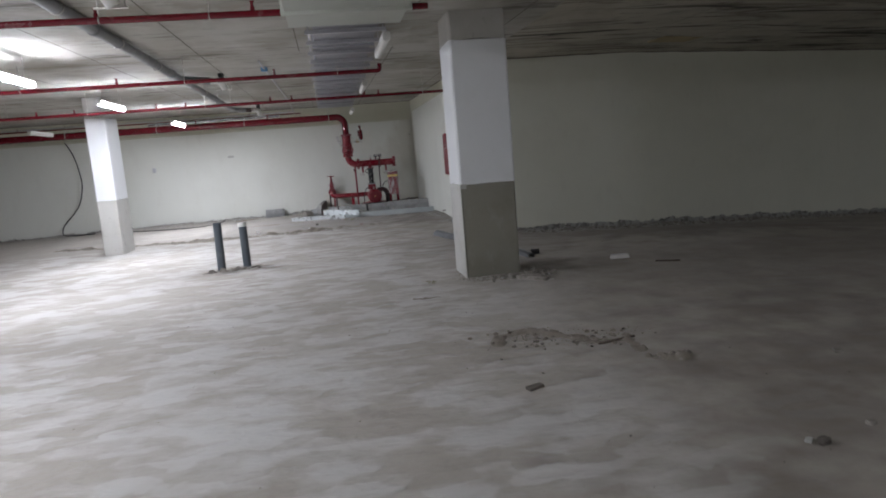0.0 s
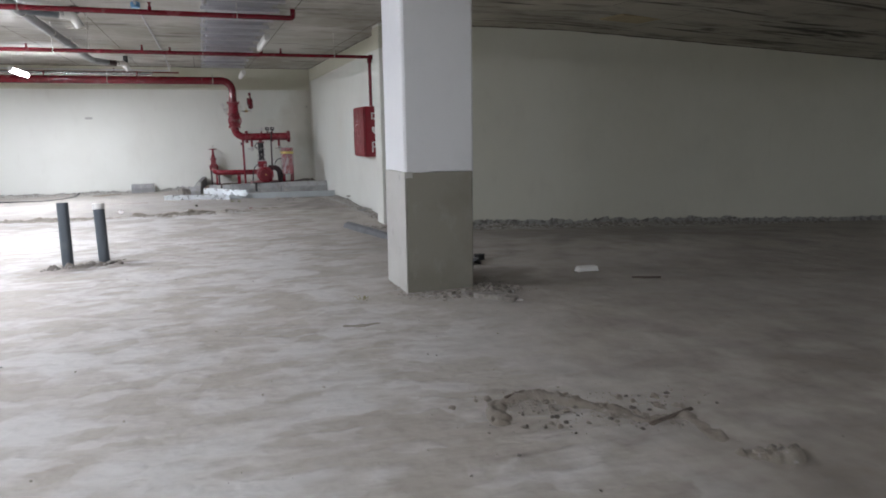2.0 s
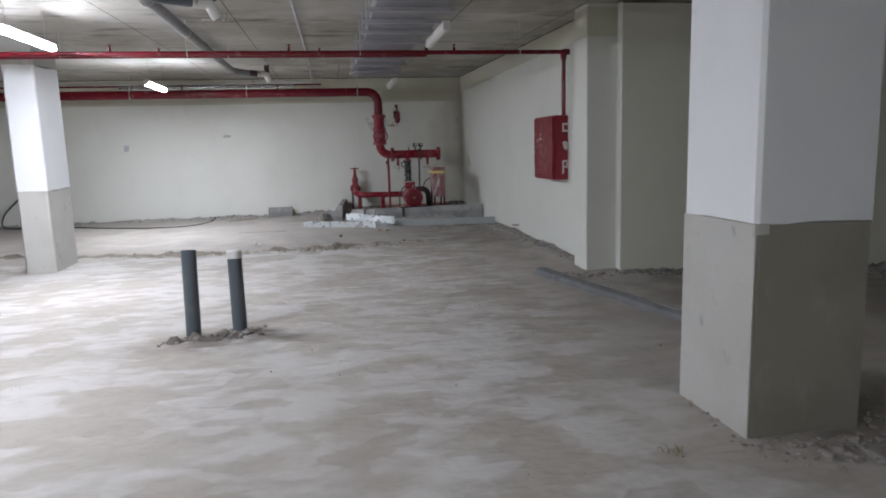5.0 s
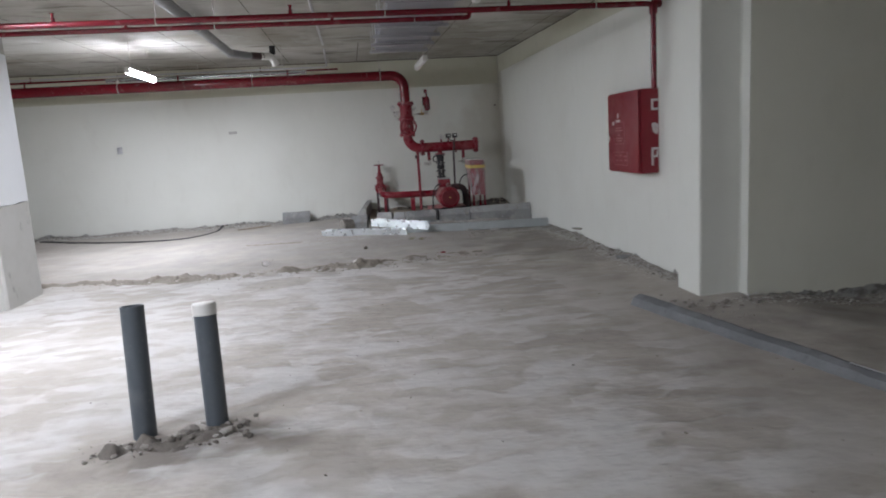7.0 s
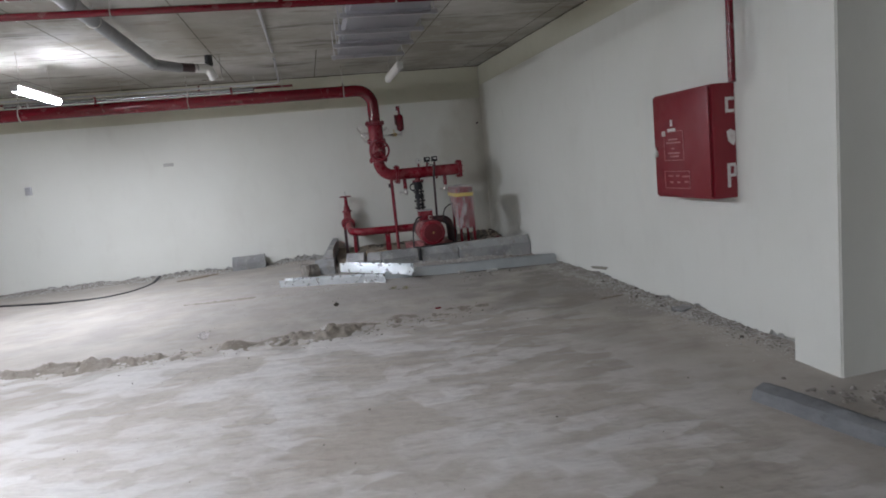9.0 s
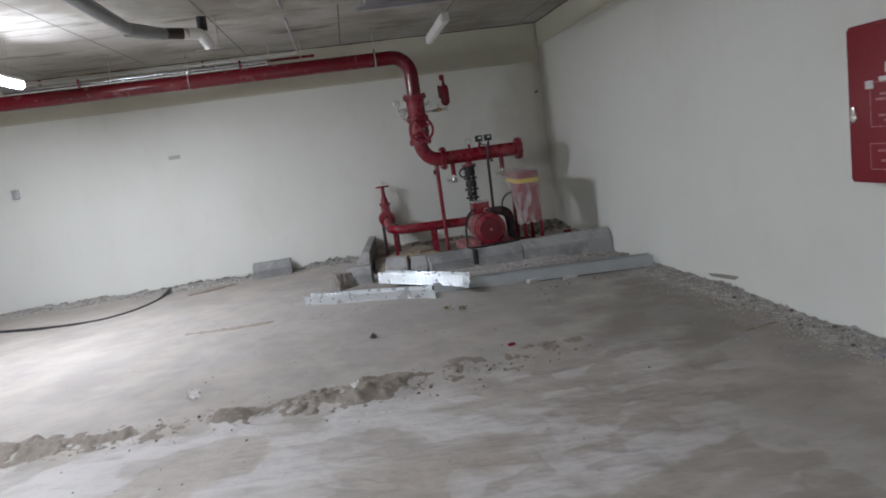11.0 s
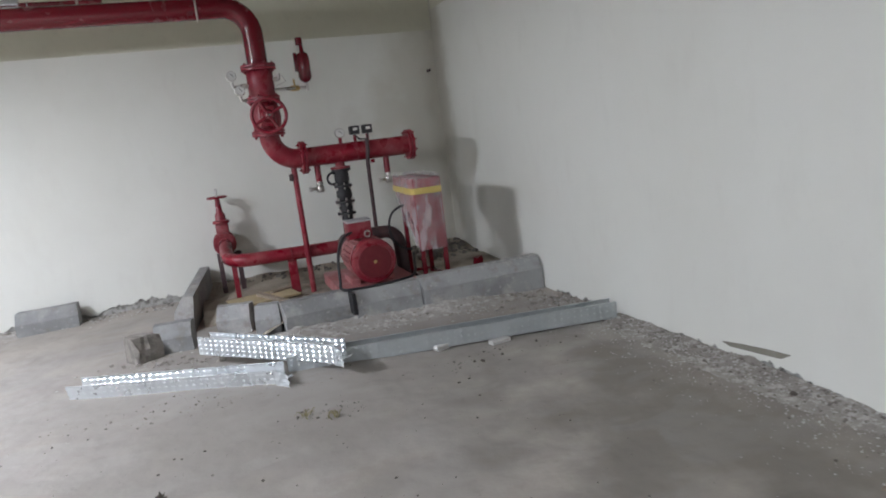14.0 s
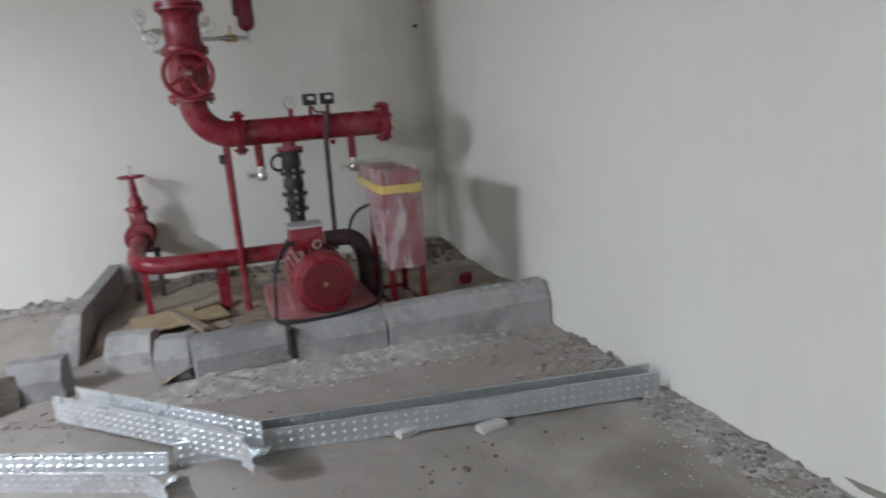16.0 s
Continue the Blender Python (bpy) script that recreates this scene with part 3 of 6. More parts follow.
def wall(name, a, b, inward, label, low=-0.9, high=3.2, thick=0.25, ragged=True, lift=0.045, paint=None):
    """A wall from a to b in plan; its inner face stands on the line. A plaster coat with a ragged foot stands 18 mm proud of the rough core."""
    a, b, n = Vector((*a, 0)), Vector((*b, 0)), Vector((*inward, 0)).normalized()
    length = (b - a).length
    u = (b - a).normalized()
    bm = bmesh.new()
    core = -0.018
    q = [a + n * core, b + n * core, b - n * thick, a - n * thick]
    lo, hi = [bm.verts.new(p + Vector((0, 0, low))) for p in q], [bm.verts.new(p + Vector((0, 0, high))) for p in q]
    for i in range(4):
        bm.faces.new((lo[i], lo[(i + 1) % 4], hi[(i + 1) % 4], hi[i]))
    bm.faces.new(lo), bm.faces.new(hi)
    body = tagged(part(name, bm, M_BASE, smooth=False), label, "wall", kind="structure")
    bm = bmesh.new()
    count = max(2, int(length / 0.016))
    cols = []
    for i in range(count + 1):
        p = a + u * (length * i / count)
        g = ground(p.x, p.y)
        rise = lift * max(0.15, min(1.0, (p.x - 2.3) / 1.4)) if lift > 0.1 else lift
        foot = g + (max(0.0, rise + 0.035 * fbm(p.x, p.y, 0.9) + 0.03 * fbm(p.x, p.y, 6.0) + 0.025 * fbm(p.x, p.y, 17.0) + 0.014 * noise.noise(Vector((p.x * 45, p.y * 45, 2)))) if ragged else 0.0)
        cols.append([bm.verts.new(p + n * d + Vector((0, 0, z))) for d, z in ((core, foot - 0.004), (0, foot), (0, high), )])
    for c, d in zip(cols, cols[1:]):
        for k in range(2):
            bm.faces.new((c[k], d[k], d[k + 1], c[k + 1]))
    part("plaster", bm, paint or M_WALL, body, "white painted plaster coat with a ragged foot")
    return body


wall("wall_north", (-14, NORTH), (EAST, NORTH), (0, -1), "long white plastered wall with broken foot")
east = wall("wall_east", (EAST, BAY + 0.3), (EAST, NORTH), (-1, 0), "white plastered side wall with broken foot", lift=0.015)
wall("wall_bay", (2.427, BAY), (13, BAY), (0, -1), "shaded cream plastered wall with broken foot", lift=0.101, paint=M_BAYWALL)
wall("wall_west", (-14, -6), (-14, NORTH), (1, 0), "plain plastered wall", ragged=False)
wall("wall_south", (-14, -6), (13, -6), (0, 1), "plain plastered wall", ragged=False)
wall("wall_far_east", (13, -6), (13, BAY), (-1, 0), "plain plastered wall", ragged=False)


def build_band():
    # unpainted strip under the slab
    bm = bmesh.new()
    box(bm, (-5.85, NORTH - 0.003, 2.72), (16.28, 0.006, 0.60))
    ob = part("trim", bm, M_BAND, smooth=False)
    tagged(ob, "unpainted yellowish putty strip under the slab", "wall strip", kind="structure")
    bm = bmesh.new()
    box(bm, (EAST - 0.003, 15.55, 2.83), (0.006, 7.6, 0.42))
    tagged(part("trim", bm, M_BAND, smooth=False), "unpainted yellowish putty strip under the slab", "wall strip", kind="structure")


build_band()


def ceiling_joint(a, b, label):
    # dark open joint between wall head and slab
    bm = bmesh.new()
    a, b = Vector((*a, 0)), Vector((*b, 0))
    n = int((b - a).length / 0.12)
    pts = []
    for i in range(n + 1):
        p = a.lerp(b, i / n)
        pts.append((p.x, p.y, ceiling_height(p.x, p.y) - 0.004 + 0.006 * noise.noise(Vector((p.x * 5, p.y * 5, 1)))))
    sweep(bm, pts, [0.011 + 0.008 * noise.noise(Vector((q[0] * 3, q[1] * 3, 4))) for q in pts], 6)
    tagged(part("trim", bm, M_JOINT, smooth=False), label, "joint", kind="structure")


ceiling_joint((EAST - 0.004, 11.8), (EAST - 0.004, NORTH), "dark mouldy joint between wall and slab")
ceiling_joint((-13.9, NORTH - 0.004), (EAST, NORTH - 0.004), "dark mouldy joint between wall and slab")
ceiling_joint((2.42, BAY - 0.004), (12.9, BAY - 0.004), "dark mouldy joint between wall and slab")


def pilaster():
    bm = bmesh.new()
    # L-shaped corner mass: the front face steps back beside the bay wall
    pts = [(2.082, 11.407), (2.425, 11.407), (2.425, BAY - 0.0), (2.60, BAY + 0.02), (2.60, 11.78), (2.082, 11.78)]
    lo = [bm.verts.new((x, y, -0.1)) for x, y in pts]
    hi = [bm.verts.new((x, y, 3.1)) for x, y in pts]
    for i in range(6):
        bm.faces.new((lo[i], lo[(i + 1) % 6], hi[(i + 1) % 6], hi[i]))
    bm.faces.new(lo), bm.faces.new(hi)
    es = [e for e in bm.edges if abs(e.verts[0].co.z - e.verts[1].co.z) > 1]
    bmesh.ops.bevel(bm, geom=es, offset=0.008, segments=2, affect="EDGES")
    root = tagged(part("pilaster", bm, M_WALL), "white plastered pilaster at the wall corner", "pilaster", kind="structure")
    # unpainted head
    for c, size in (((2.0795, 11.595, 2.66), (0.005, 0.36, 0.30)), ((2.253, 11.4045, 2.66), (0.335, 0.005, 0.30))):
        bm = bmesh.new()
        box(bm, c, size)
        part("bare_head", bm, M_BAND, root, "unpainted yellowish putty under the slab", smooth=False)
    return root


pilaster()


def column(at, sx, sy, label, base):
    x, y = at
    root = thing("column", (x, y, 0), label, "column", "columns of the basement", "structure")
    top = ceiling_height(x, y) + 0.02

    def shaft(z0, z1, grow, wavy_low, wavy_high):
        bm = bmesh.new()
        rings = []
        c = 0.018
        hx, hy = sx / 2 + grow, sy / 2 + grow
        outline = []
        corners = [(-hx, -hy), (hx, -hy), (hx, hy), (-hx, hy)]
        for i in range(4):
            p, q = Vector(corners[i]), Vector(corners[(i + 1) % 4])
            d = (q - p).normalized()
            for f in range(9):
                outline.append(p + d * (c + ((q - p).length - 2 * c) * f / 8))
        for z, w in ((z0, wavy_low), (z1, wavy_high)):
            rings.append([bm.verts.new((p.x, p.y, z + w * noise.noise(Vector((p.x * 6 + x, p.y * 6 + y, 0.5))))) for p in outline])
        k = len(outline)
        for i in range(k):
            bm.faces.new((rings[0][i], rings[0][(i + 1) % k], rings[1][(i + 1) % k], rings[1][i]))
        bm.faces.new(rings[0][::-1]), bm.faces.new(rings[1])
        return bm

    part("render_base", shaft(-0.06, 1.02, 0, 0, 0.0), base, root, "bare grey cement render up to a metre", angle=25)
    part("painted_shaft", shaft(1.01, 2.5, 0.004, 0.025, 0.03), M_COLPAINT, root, "white paint with an uneven lower edge", angle=25)
    part("bare_head", shaft(2.45, top, 0.0, 0, 0), M_SKIM, root, "bare cement head", angle=25)
    return root


big_column = column((1.470, 7.455), 0.596, 0.60, "square column painted white above bare cement render", M_CEMENT)
bm = bmesh.new()
box(bm, (-0.3, 0, 0.475), (0.008, 0.604, 1.07), 0.003)
box(bm, (-0.266, -0.302, 0.99), (0.06, 0.007, 0.05), 0.003)
part("skim_coat", bm, M_SKIM, big_column, "pale smooth cement skim on one face")
column((-4.235, 13.64), 0.34, 0.745, "slim rectangular column painted white above bare cement render", M_SKIM)

# ---- ceiling services ----
HY = 18.335  # line of the fire main


def fire_main():
    root = thing("fire_main_pipe", (0, HY, 2.553), "glossy dark red steel fire main under the slab", "pipe")
    bm = bmesh.new()
    r = 0.084
    pts = [(-13.9, 0, 0)] + bend((-13.0, 0, 0), (0.375, 0, 0), (0.375, 0, -0.47), 0.225, 12)[1:]
    sweep(bm, pts, r, 28)
    part("pipe", bm, M_RED, root)
    for x in [-0.033 - 2.16 * i for i in range(7)]:
        bm = bmesh.new()
        torus(bm, Matrix.Translation((x, 0, 0)) @ turned((1, 0, 0)), r + 0.004, 0.007, 28, 8)
        box(bm, (x, 0, r + 0.02), (0.03, 0.05, 0.03), 0.004)
        sweep(bm, [(x, 0, r), (x, 0, ceiling_height(x, HY) - 2.553)], 0.006, 8)
        part("hanger_clamp", bm, M_STEEL, root, "zinc clamp on a threaded rod")
    for x in (-1.6, -3.4, -5.8):
        bm = bmesh.new()
        sweep(bm, [(x, 0, r - 0.01), (x, 0, r + 0.09)], 0.014, 10)
        part("outlet", bm, M_RED, root)
    return root


fire_main()


def branch_pipe(y, z, x_end, label, r=0.026, drop=None, x_start=-13.9, stub=False):
    root = thing("sprinkler_pipe", (0, y, z), label, "pipe", "red sprinkler branch pipes")
    bm = bmesh.new()
    if drop is not None:
        pts = [(x_start, 0, 0)] + bend((x_start + 0.5, 0, 0), (x_end, 0, 0), (x_end, 0, drop - z), 0.05, 8)[1:]
    elif stub:
        pts = [(x_start, 0, 0)] + bend((x_start + 0.5, 0, 0), (x_end, 0, 0), (x_end, 0, 0.09), 0.03, 6)[1:]
    else:
        pts = [(x_start, 0, 0), (x_end, 0, 0)]
    sweep(bm, pts, r, 16)
    part("pipe", bm, M_RED, root)
    if drop is not None:
        bm = bmesh.new()
        lathe(bm, [(r * 1.35, -0.07), (r * 1.45, -0.06), (r * 1.45, 0.0), (r * 1.3, 0.012)], Matrix.Translation((x_end, 0, -0.02)), 16)
        lathe(bm, [(r * 1.35, -0.07), (r * 1.45, -0.06), (r * 1.45, 0.0), (r * 1.3, 0.012)], Matrix.Translation((x_end, 0, 0)) @ turned((-1, 0, 0)), 16)
        part("elbow_fitting", bm, M_RED, root)
    x = x_end - 0.55
    while x > -9:
        bm = bmesh.new()
        sweep(bm, [(x, 0, r), (x, 0, ceiling_height(x, y) - z)], 0.005, 6)
        torus(bm, Matrix.Translation((x, 0, 0)) @ turned((1, 0, 0)), r + 0.003, 0.004, 16, 6)
        part("hanger_rod", bm, M_STEEL, root)
        bm = bmesh.new()
        lathe(bm, [(0.016, 0), (0.018, 0.03), (0.011, 0.035), (0.011, 0.06), (0.02, 0.066), (0.02, 0.07)], Matrix.Translation((x - 0.8, 0, r - 0.004)), 10)
        part("sprinkler_head", bm, M_RED, root)
        x -= 1.9
    return root


branch_pipe(5.63, 2.52, -0.40, "thin red sprinkler pipe hung under the slab")
branch_pipe(5.63, 2.52, 0.72, "short red sprinkler pipe end beside the duct", x_start=0.53, stub=False)
branch_pipe(9.167, 2.502, 0.61, "thin red sprinkler pipe with an upturned end", stub=True)
branch_pipe(12.441, 2.498, 2.192, "thin red pipe turning down to the hose cabinet", drop=1.74)
branch_pipe(18.82, 2.76, -0.75, "thin red pipe behind the fire main", r=0.017)
branch_pipe(13.202, 2.572, 0.628, "thin red sprinkler pipe with an upturned end", r=0.024, stub=True)


def duct(name, x0, x1, y0, y1, z0, z1, material, label, brackets):
    root = thing(name, ((x0 + x1) / 2, y0, z0), label, "duct")
    w, ln, h = x1 - x0, y1 - y0, z1 - z0
    bm = bmesh.new()
    box(bm, (0, ln / 2, h / 2), (w, ln, h), 0.006)
    part("duct_body", bm, material, root)
    y = 0.9
    while y < ln - 0.1:
        bm = bmesh.new()
        box(bm, (0, y, h / 2), (w + 0.05, 0.035, h + 0.05), 0.004)
        part("duct_flange", bm, material, root)
        y += 1.18
    y = 0.45
    while brackets and y < ln:
        bm = bmesh.new()
        box(bm, (0, y, -0.045), (w + 0.16, 0.04, 0.004))
        box(bm, (0, y + 0.018, -0.025), (w + 0.16, 0.004, 0.04))
        for s in (-1, 1):
            sweep(bm, [(s * (w / 2 + 0.05), y, -0.06), (s * (w / 2 + 0.05), y, ceiling_height(0, y0 + y) - z0)], 0.005, 6)
        part("hanger_bracket", bm, M_GALVDULL, root, "pale angle bracket")
        y += 0.55 + 0.4 * abs(noise.noise(Vector((y * 3.1, 2, 0))))
    return root


duct("air_duct", -0.2, 0.44, 5.9, 15.95, 2.655, 2.78, M_DUCT, "flat galvanised air duct on angle brackets under the slab", True)
duct("insulated_duct", -0.38, 0.50, -4.0, 5.72, 2.42, 2.70, M_DUCTBOARD, "pale board-covered air duct under the slab", False)


def drain_line():
    root = thing("drain_pipe", (-2.17, 16.0, 2.74), "grey plastic drain pipe slung under the slab", "pipe")
    bm = bmesh.new()
    sweep(bm, [(0, -21.5, 0)] + bend((0, -1, 0), (0, 0.15, 0), (0.22, 0.45, -0.01), 0.16, 8)[1:], 0.055, 18)
    part("pipe", bm, M_PVCLIGHT, root)
    for y in (-17, -13.5, -9, -5.9, -2.4):
        bm = bmesh.new()
        lathe(bm, [(0.058, -0.06), (0.064, -0.055), (0.064, 0.055), (0.058, 0.06)], Matrix.Translation((0, y, 0)) @ turned((0, 1, 0)), 18)
        part("socket", bm, M_PVCLIGHT, root)
    for y in (0.25, -5.35, -10.8, -16.0):
        bm = bmesh.new()
        sweep(bm, [(-0.02, y - 0.05, 0), (0.10, y + 0.14, 0), (0.40, y + 0.30, -0.01)], 0.05, 16)
        part("branch", bm, M_DARKSTEEL if y > 0 else M_PVC, root, "dark branch pipe")
        bm = bmesh.new()
        sweep(bm, bend((0.36, y + 0.28, -0.01), (0.50, y + 0.36, -0.01), (0.56, y + 0.40, -0.13), 0.07, 6), 0.052, 16)
        part("trap", bm, M_WHITEPVC, root, "white plastic trap")
        bm = bmesh.new()
        box(bm, (0.54, y + 0.40, -0.14), (0.24, 0.03, 0.014), 0.003)
        sweep(bm, [(0.64, y + 0.40, -0.14), (0.64, y + 0.40, 0.15)], 0.004, 6)
        part("trap_bracket", bm, M_STEEL, root, "steel bracket")
        bm = bmesh.new()
        sweep(bm, [(0.52, y + 0.38, 0.02), (0.52, y + 0.38, 0.14)], 0.045, 14)
        part("inlet", bm, M_BLACK, root, "black inlet stub")
    for y in [-19.5 + 1.6 * i for i in range(12)]:
        bm = bmesh.new()
        sweep(bm, [(0, y, 0.05), (0, y, max(0.06, ceiling_height(-2.17, 16.0 + y) - 2.74))], 0.005, 6)
        torus(bm, Matrix.Translation((0, y, 0)) @ turned((0, 1, 0)), 0.059, 0.004, 18, 6)
        part("hanger_rod", bm, M_STEEL, root)
    return root


drain_line()


def conduit(points, r, material, label, name="conduit"):
    root = thing(name, points[0], label, "conduit")
    bm = bmesh.new()
    o = Vector(points[0])
    sweep(bm, [Vector(p) - o for p in points], r, 10)
    part("tube", bm, material, root)
    return root


conduit([(-13.5, 18.75, 2.80), (-1.0, 18.75, 2.80), (-0.94, 18.69, 2.81), (-0.92, 16.9, 2.84)], 0.014, M_GALVDULL, "thin grey steel conduit under the slab")
c = conduit([(-4.6, 18.52, 2.70), (-1.3, 18.52, 2.70)], 0.038, M_FOIL, "shiny galvanised tube beside the fire main")
for x in (0.3, 1.5, 2.7, 3.7):
    bm = bmesh.new()
    sweep(bm, [(x, 0, 0.02), (x, 0, ceiling_height(-3, 18.52) - 2.70 + 0.01)], 0.005, 6)
    torus(bm, Matrix.Translation((x, 0, 0)) @ turned((1, 0, 0)), 0.041, 0.004, 16, 6)
    part("hanger_rod", bm, M_STEEL, c)
c = conduit([(-0.95, 9.6, 2.77), (-0.92, 16.6, 2.87)], 0.014, M_GALVDULL, "thin grey steel conduit with a blue junction box")
bm = bmesh.new()
lathe(bm, [(0.045, -0.025), (0.05, -0.02), (0.05, 0.03), (0.045, 0.035)], Matrix.Translation((0, 0.8, 0.0)), 16)
part("junction_box", bm, mat("blue_plastic", (0.13, 0.3, 0.5), 0.5, layers=((10, 4, 0.5, 0.7, (0.2, 0.36, 0.5), 0.5, ONE),)), c, "round pale blue box")


def tube_light(at, lit, label, length=1.2, along="y", tilt=0.0):
    root = thing("tube_light", at, label, "ceiling lamp", "tube lights", turn=0 if along == "y" else 90)
    bm = bmesh.new()
    box(bm, (0, 0, 0.035), (0.07, length, 0.03), 0.006)
    part("housing", bm, M_WHITEPVC, root)
    bm = bmesh.new()
    sweep(bm, [(0, -length / 2 + 0.02, 0), (0, length / 2 - 0.02, 0)], 0.042, 16)
    part("diffuser", bm, M_GLOW if lit else M_WHITEPVC, root, "glowing white tube" if lit else "unlit white tube")
    for y in (-length / 2 + 0.01, length / 2 - 0.01):
        bm = bmesh.new()
        box(bm, (0, y, 0.005), (0.075, 0.02, 0.075), 0.006)
        part("end_cap", bm, M_WHITEPVC, root)
    for y in (-length * 0.35, length * 0.35):
        bm = bmesh.new()
        sweep(bm, [(0, y, 0.05), (0, y, ceiling_height(at[0], at[1]) - at[2])], 0.004, 6)
        part("suspension_rod", bm, M_STEEL, root)
    return root


# these include the added lamp out of view to the east
for spot in LIT_TUBES:
    tube_light(spot, True, "lit white tube light hung on two rods, the easternmost an added unseen lamp")
tube_light((-6.3, 16.3, 2.5), False, "unlit white tube light hung on two rods")
for y in (7.75, 11.75, 16.9):
    tube_light((0.53, y, 2.57), False, "unlit white tube light beside the air duct")

# ---- hose cabinet ----


def hose_cabinet():
    x0, y0, y1, z0, z1 = 2.108, 12.574, 13.356, 0.948, 1.753
    d, w, h = EAST - x0, y1 - y0, z1 - z0
    root = thing("fire_hose_cabinet", (x0, y0, z0), "dark red steel fire hose cabinet on the wall", "cabinet")
    bm = bmesh.new()
    box(bm, (d / 2 + 0.006, w / 2, h / 2), (d - 0.012, w, h), 0.006)
    part("body", bm, M_CABINET, root)
    bm = bmesh.new()
    box(bm, (-0.002, w / 2, h / 2), (0.014, w - 0.03, h - 0.03), 0.005)
    door = part("door", bm, M_CABINET, root)
    bm = bmesh.new()
    box(bm, (-0.014, w - 0.05, h * 0.45), (0.012, 0.028, 0.075), 0.004)
    lathe(bm, [(0.022, 0), (0.022, 0.012), (0.016, 0.016)], Matrix.Translation((-0.008, w - 0.05, h * 0.42)) @ turned((-1, 0, 0)), 16)
    part("latch", bm, M_STEEL, door, "chrome latch")
    for z in (h * 0.15, h * 0.85):
        bm = bmesh.new()
        sweep(bm, [(-0.006, 0.02, z - 0.03), (-0.006, 0.02, z + 0.03)], 0.007, 10)
        part("hinge", bm, M_CABINET, door)

    def strip(name, yc, zc, sy, sz, material, label):
        b = bmesh.new()
        box(b, (-0.0105, w - yc, zc), (0.003, sy, sz))
        return part(name, b, material, door, label, smooth=False)

    # worn instruction panels: frames and unreadable lines
    for fy, fz, fw, fh in ((0.30, 0.40, 0.27, 0.22), (0.33, 0.14, 0.35, 0.13)):
        for yc, zc, sy, sz in ((fy, fz + fh / 2, fw, 0.005), (fy, fz - fh / 2, fw, 0.005), (fy - fw / 2, fz, 0.005, fh), (fy + fw / 2, fz, 0.005, fh)):
            strip("label_frame", yc, zc, sy, sz, M_STENCILFAINT, "worn pale frame line")
    for yc, zc, sy, sz in ((0.28, 0.52, 0.11, 0.028), (0.16, 0.50, 0.05, 0.04), (0.28, 0.575, 0.03, 0.05)):
        strip("emblem", yc, zc, sy, sz, M_STENCIL, "worn white printed mark")
    for yc, zc, sy in ((0.29, 0.45, 0.13), (0.30, 0.425, 0.2), (0.29, 0.38, 0.035), (0.30, 0.345, 0.17), (0.31, 0.32, 0.12), (0.24, 0.17, 0.07), (0.34, 0.17, 0.05), (0.45, 0.165, 0.1), (0.25, 0.12, 0.05), (0.35, 0.12, 0.04), (0.46, 0.125, 0.05)):
        strip("printed_line", yc, zc, sy, 0.012, M_STENCILFAINT, "worn unreadable print")
    # stencilled white marks on the side face
    for zc, shape in ((0.64, 0), (0.42, 1), (0.16, 2)):
        b = bmesh.new()
        X = d * 0.78
        if shape == 0:
            box(b, (X, -0.002, zc + 0.055), (0.07, 0.003, 0.022)), box(b, (X, -0.002, zc - 0.03), (0.07, 0.003, 0.022)), box(b, (X - 0.024, -0.002, zc + 0.012), (0.022, 0.003, 0.07))
        elif shape == 1:
            vs = [b.verts.new((X + dx, -0.0035, zc + dz)) for dx, dz in ((-0.035, 0.05), (0.0, 0.065), (0.035, 0.045), (0.035, -0.02), (0.02, -0.055), (-0.02, -0.02))]
            b.faces.new(vs)
        else:
            box(b, (X - 0.024, -0.002, zc), (0.024, 0.003, 0.17)), box(b, (X + 0.01, -0.002, zc + 0.075), (0.045, 0.003, 0.022)), box(b, (X + 0.01, -0.002, zc), (0.045, 0.003, 0.022)), box(b, (X + 0.026, -0.002, zc + 0.038), (0.02, 0.003, 0.056))
        part("stencil_mark", b, M_STENCIL, root, "smeared white stencil mark", smooth=False)
    return root


hose_cabinet()

# ---- pump set ----
HX, HZ = 0.375, 1.282  # riser line and header height
SUMP = 0.12


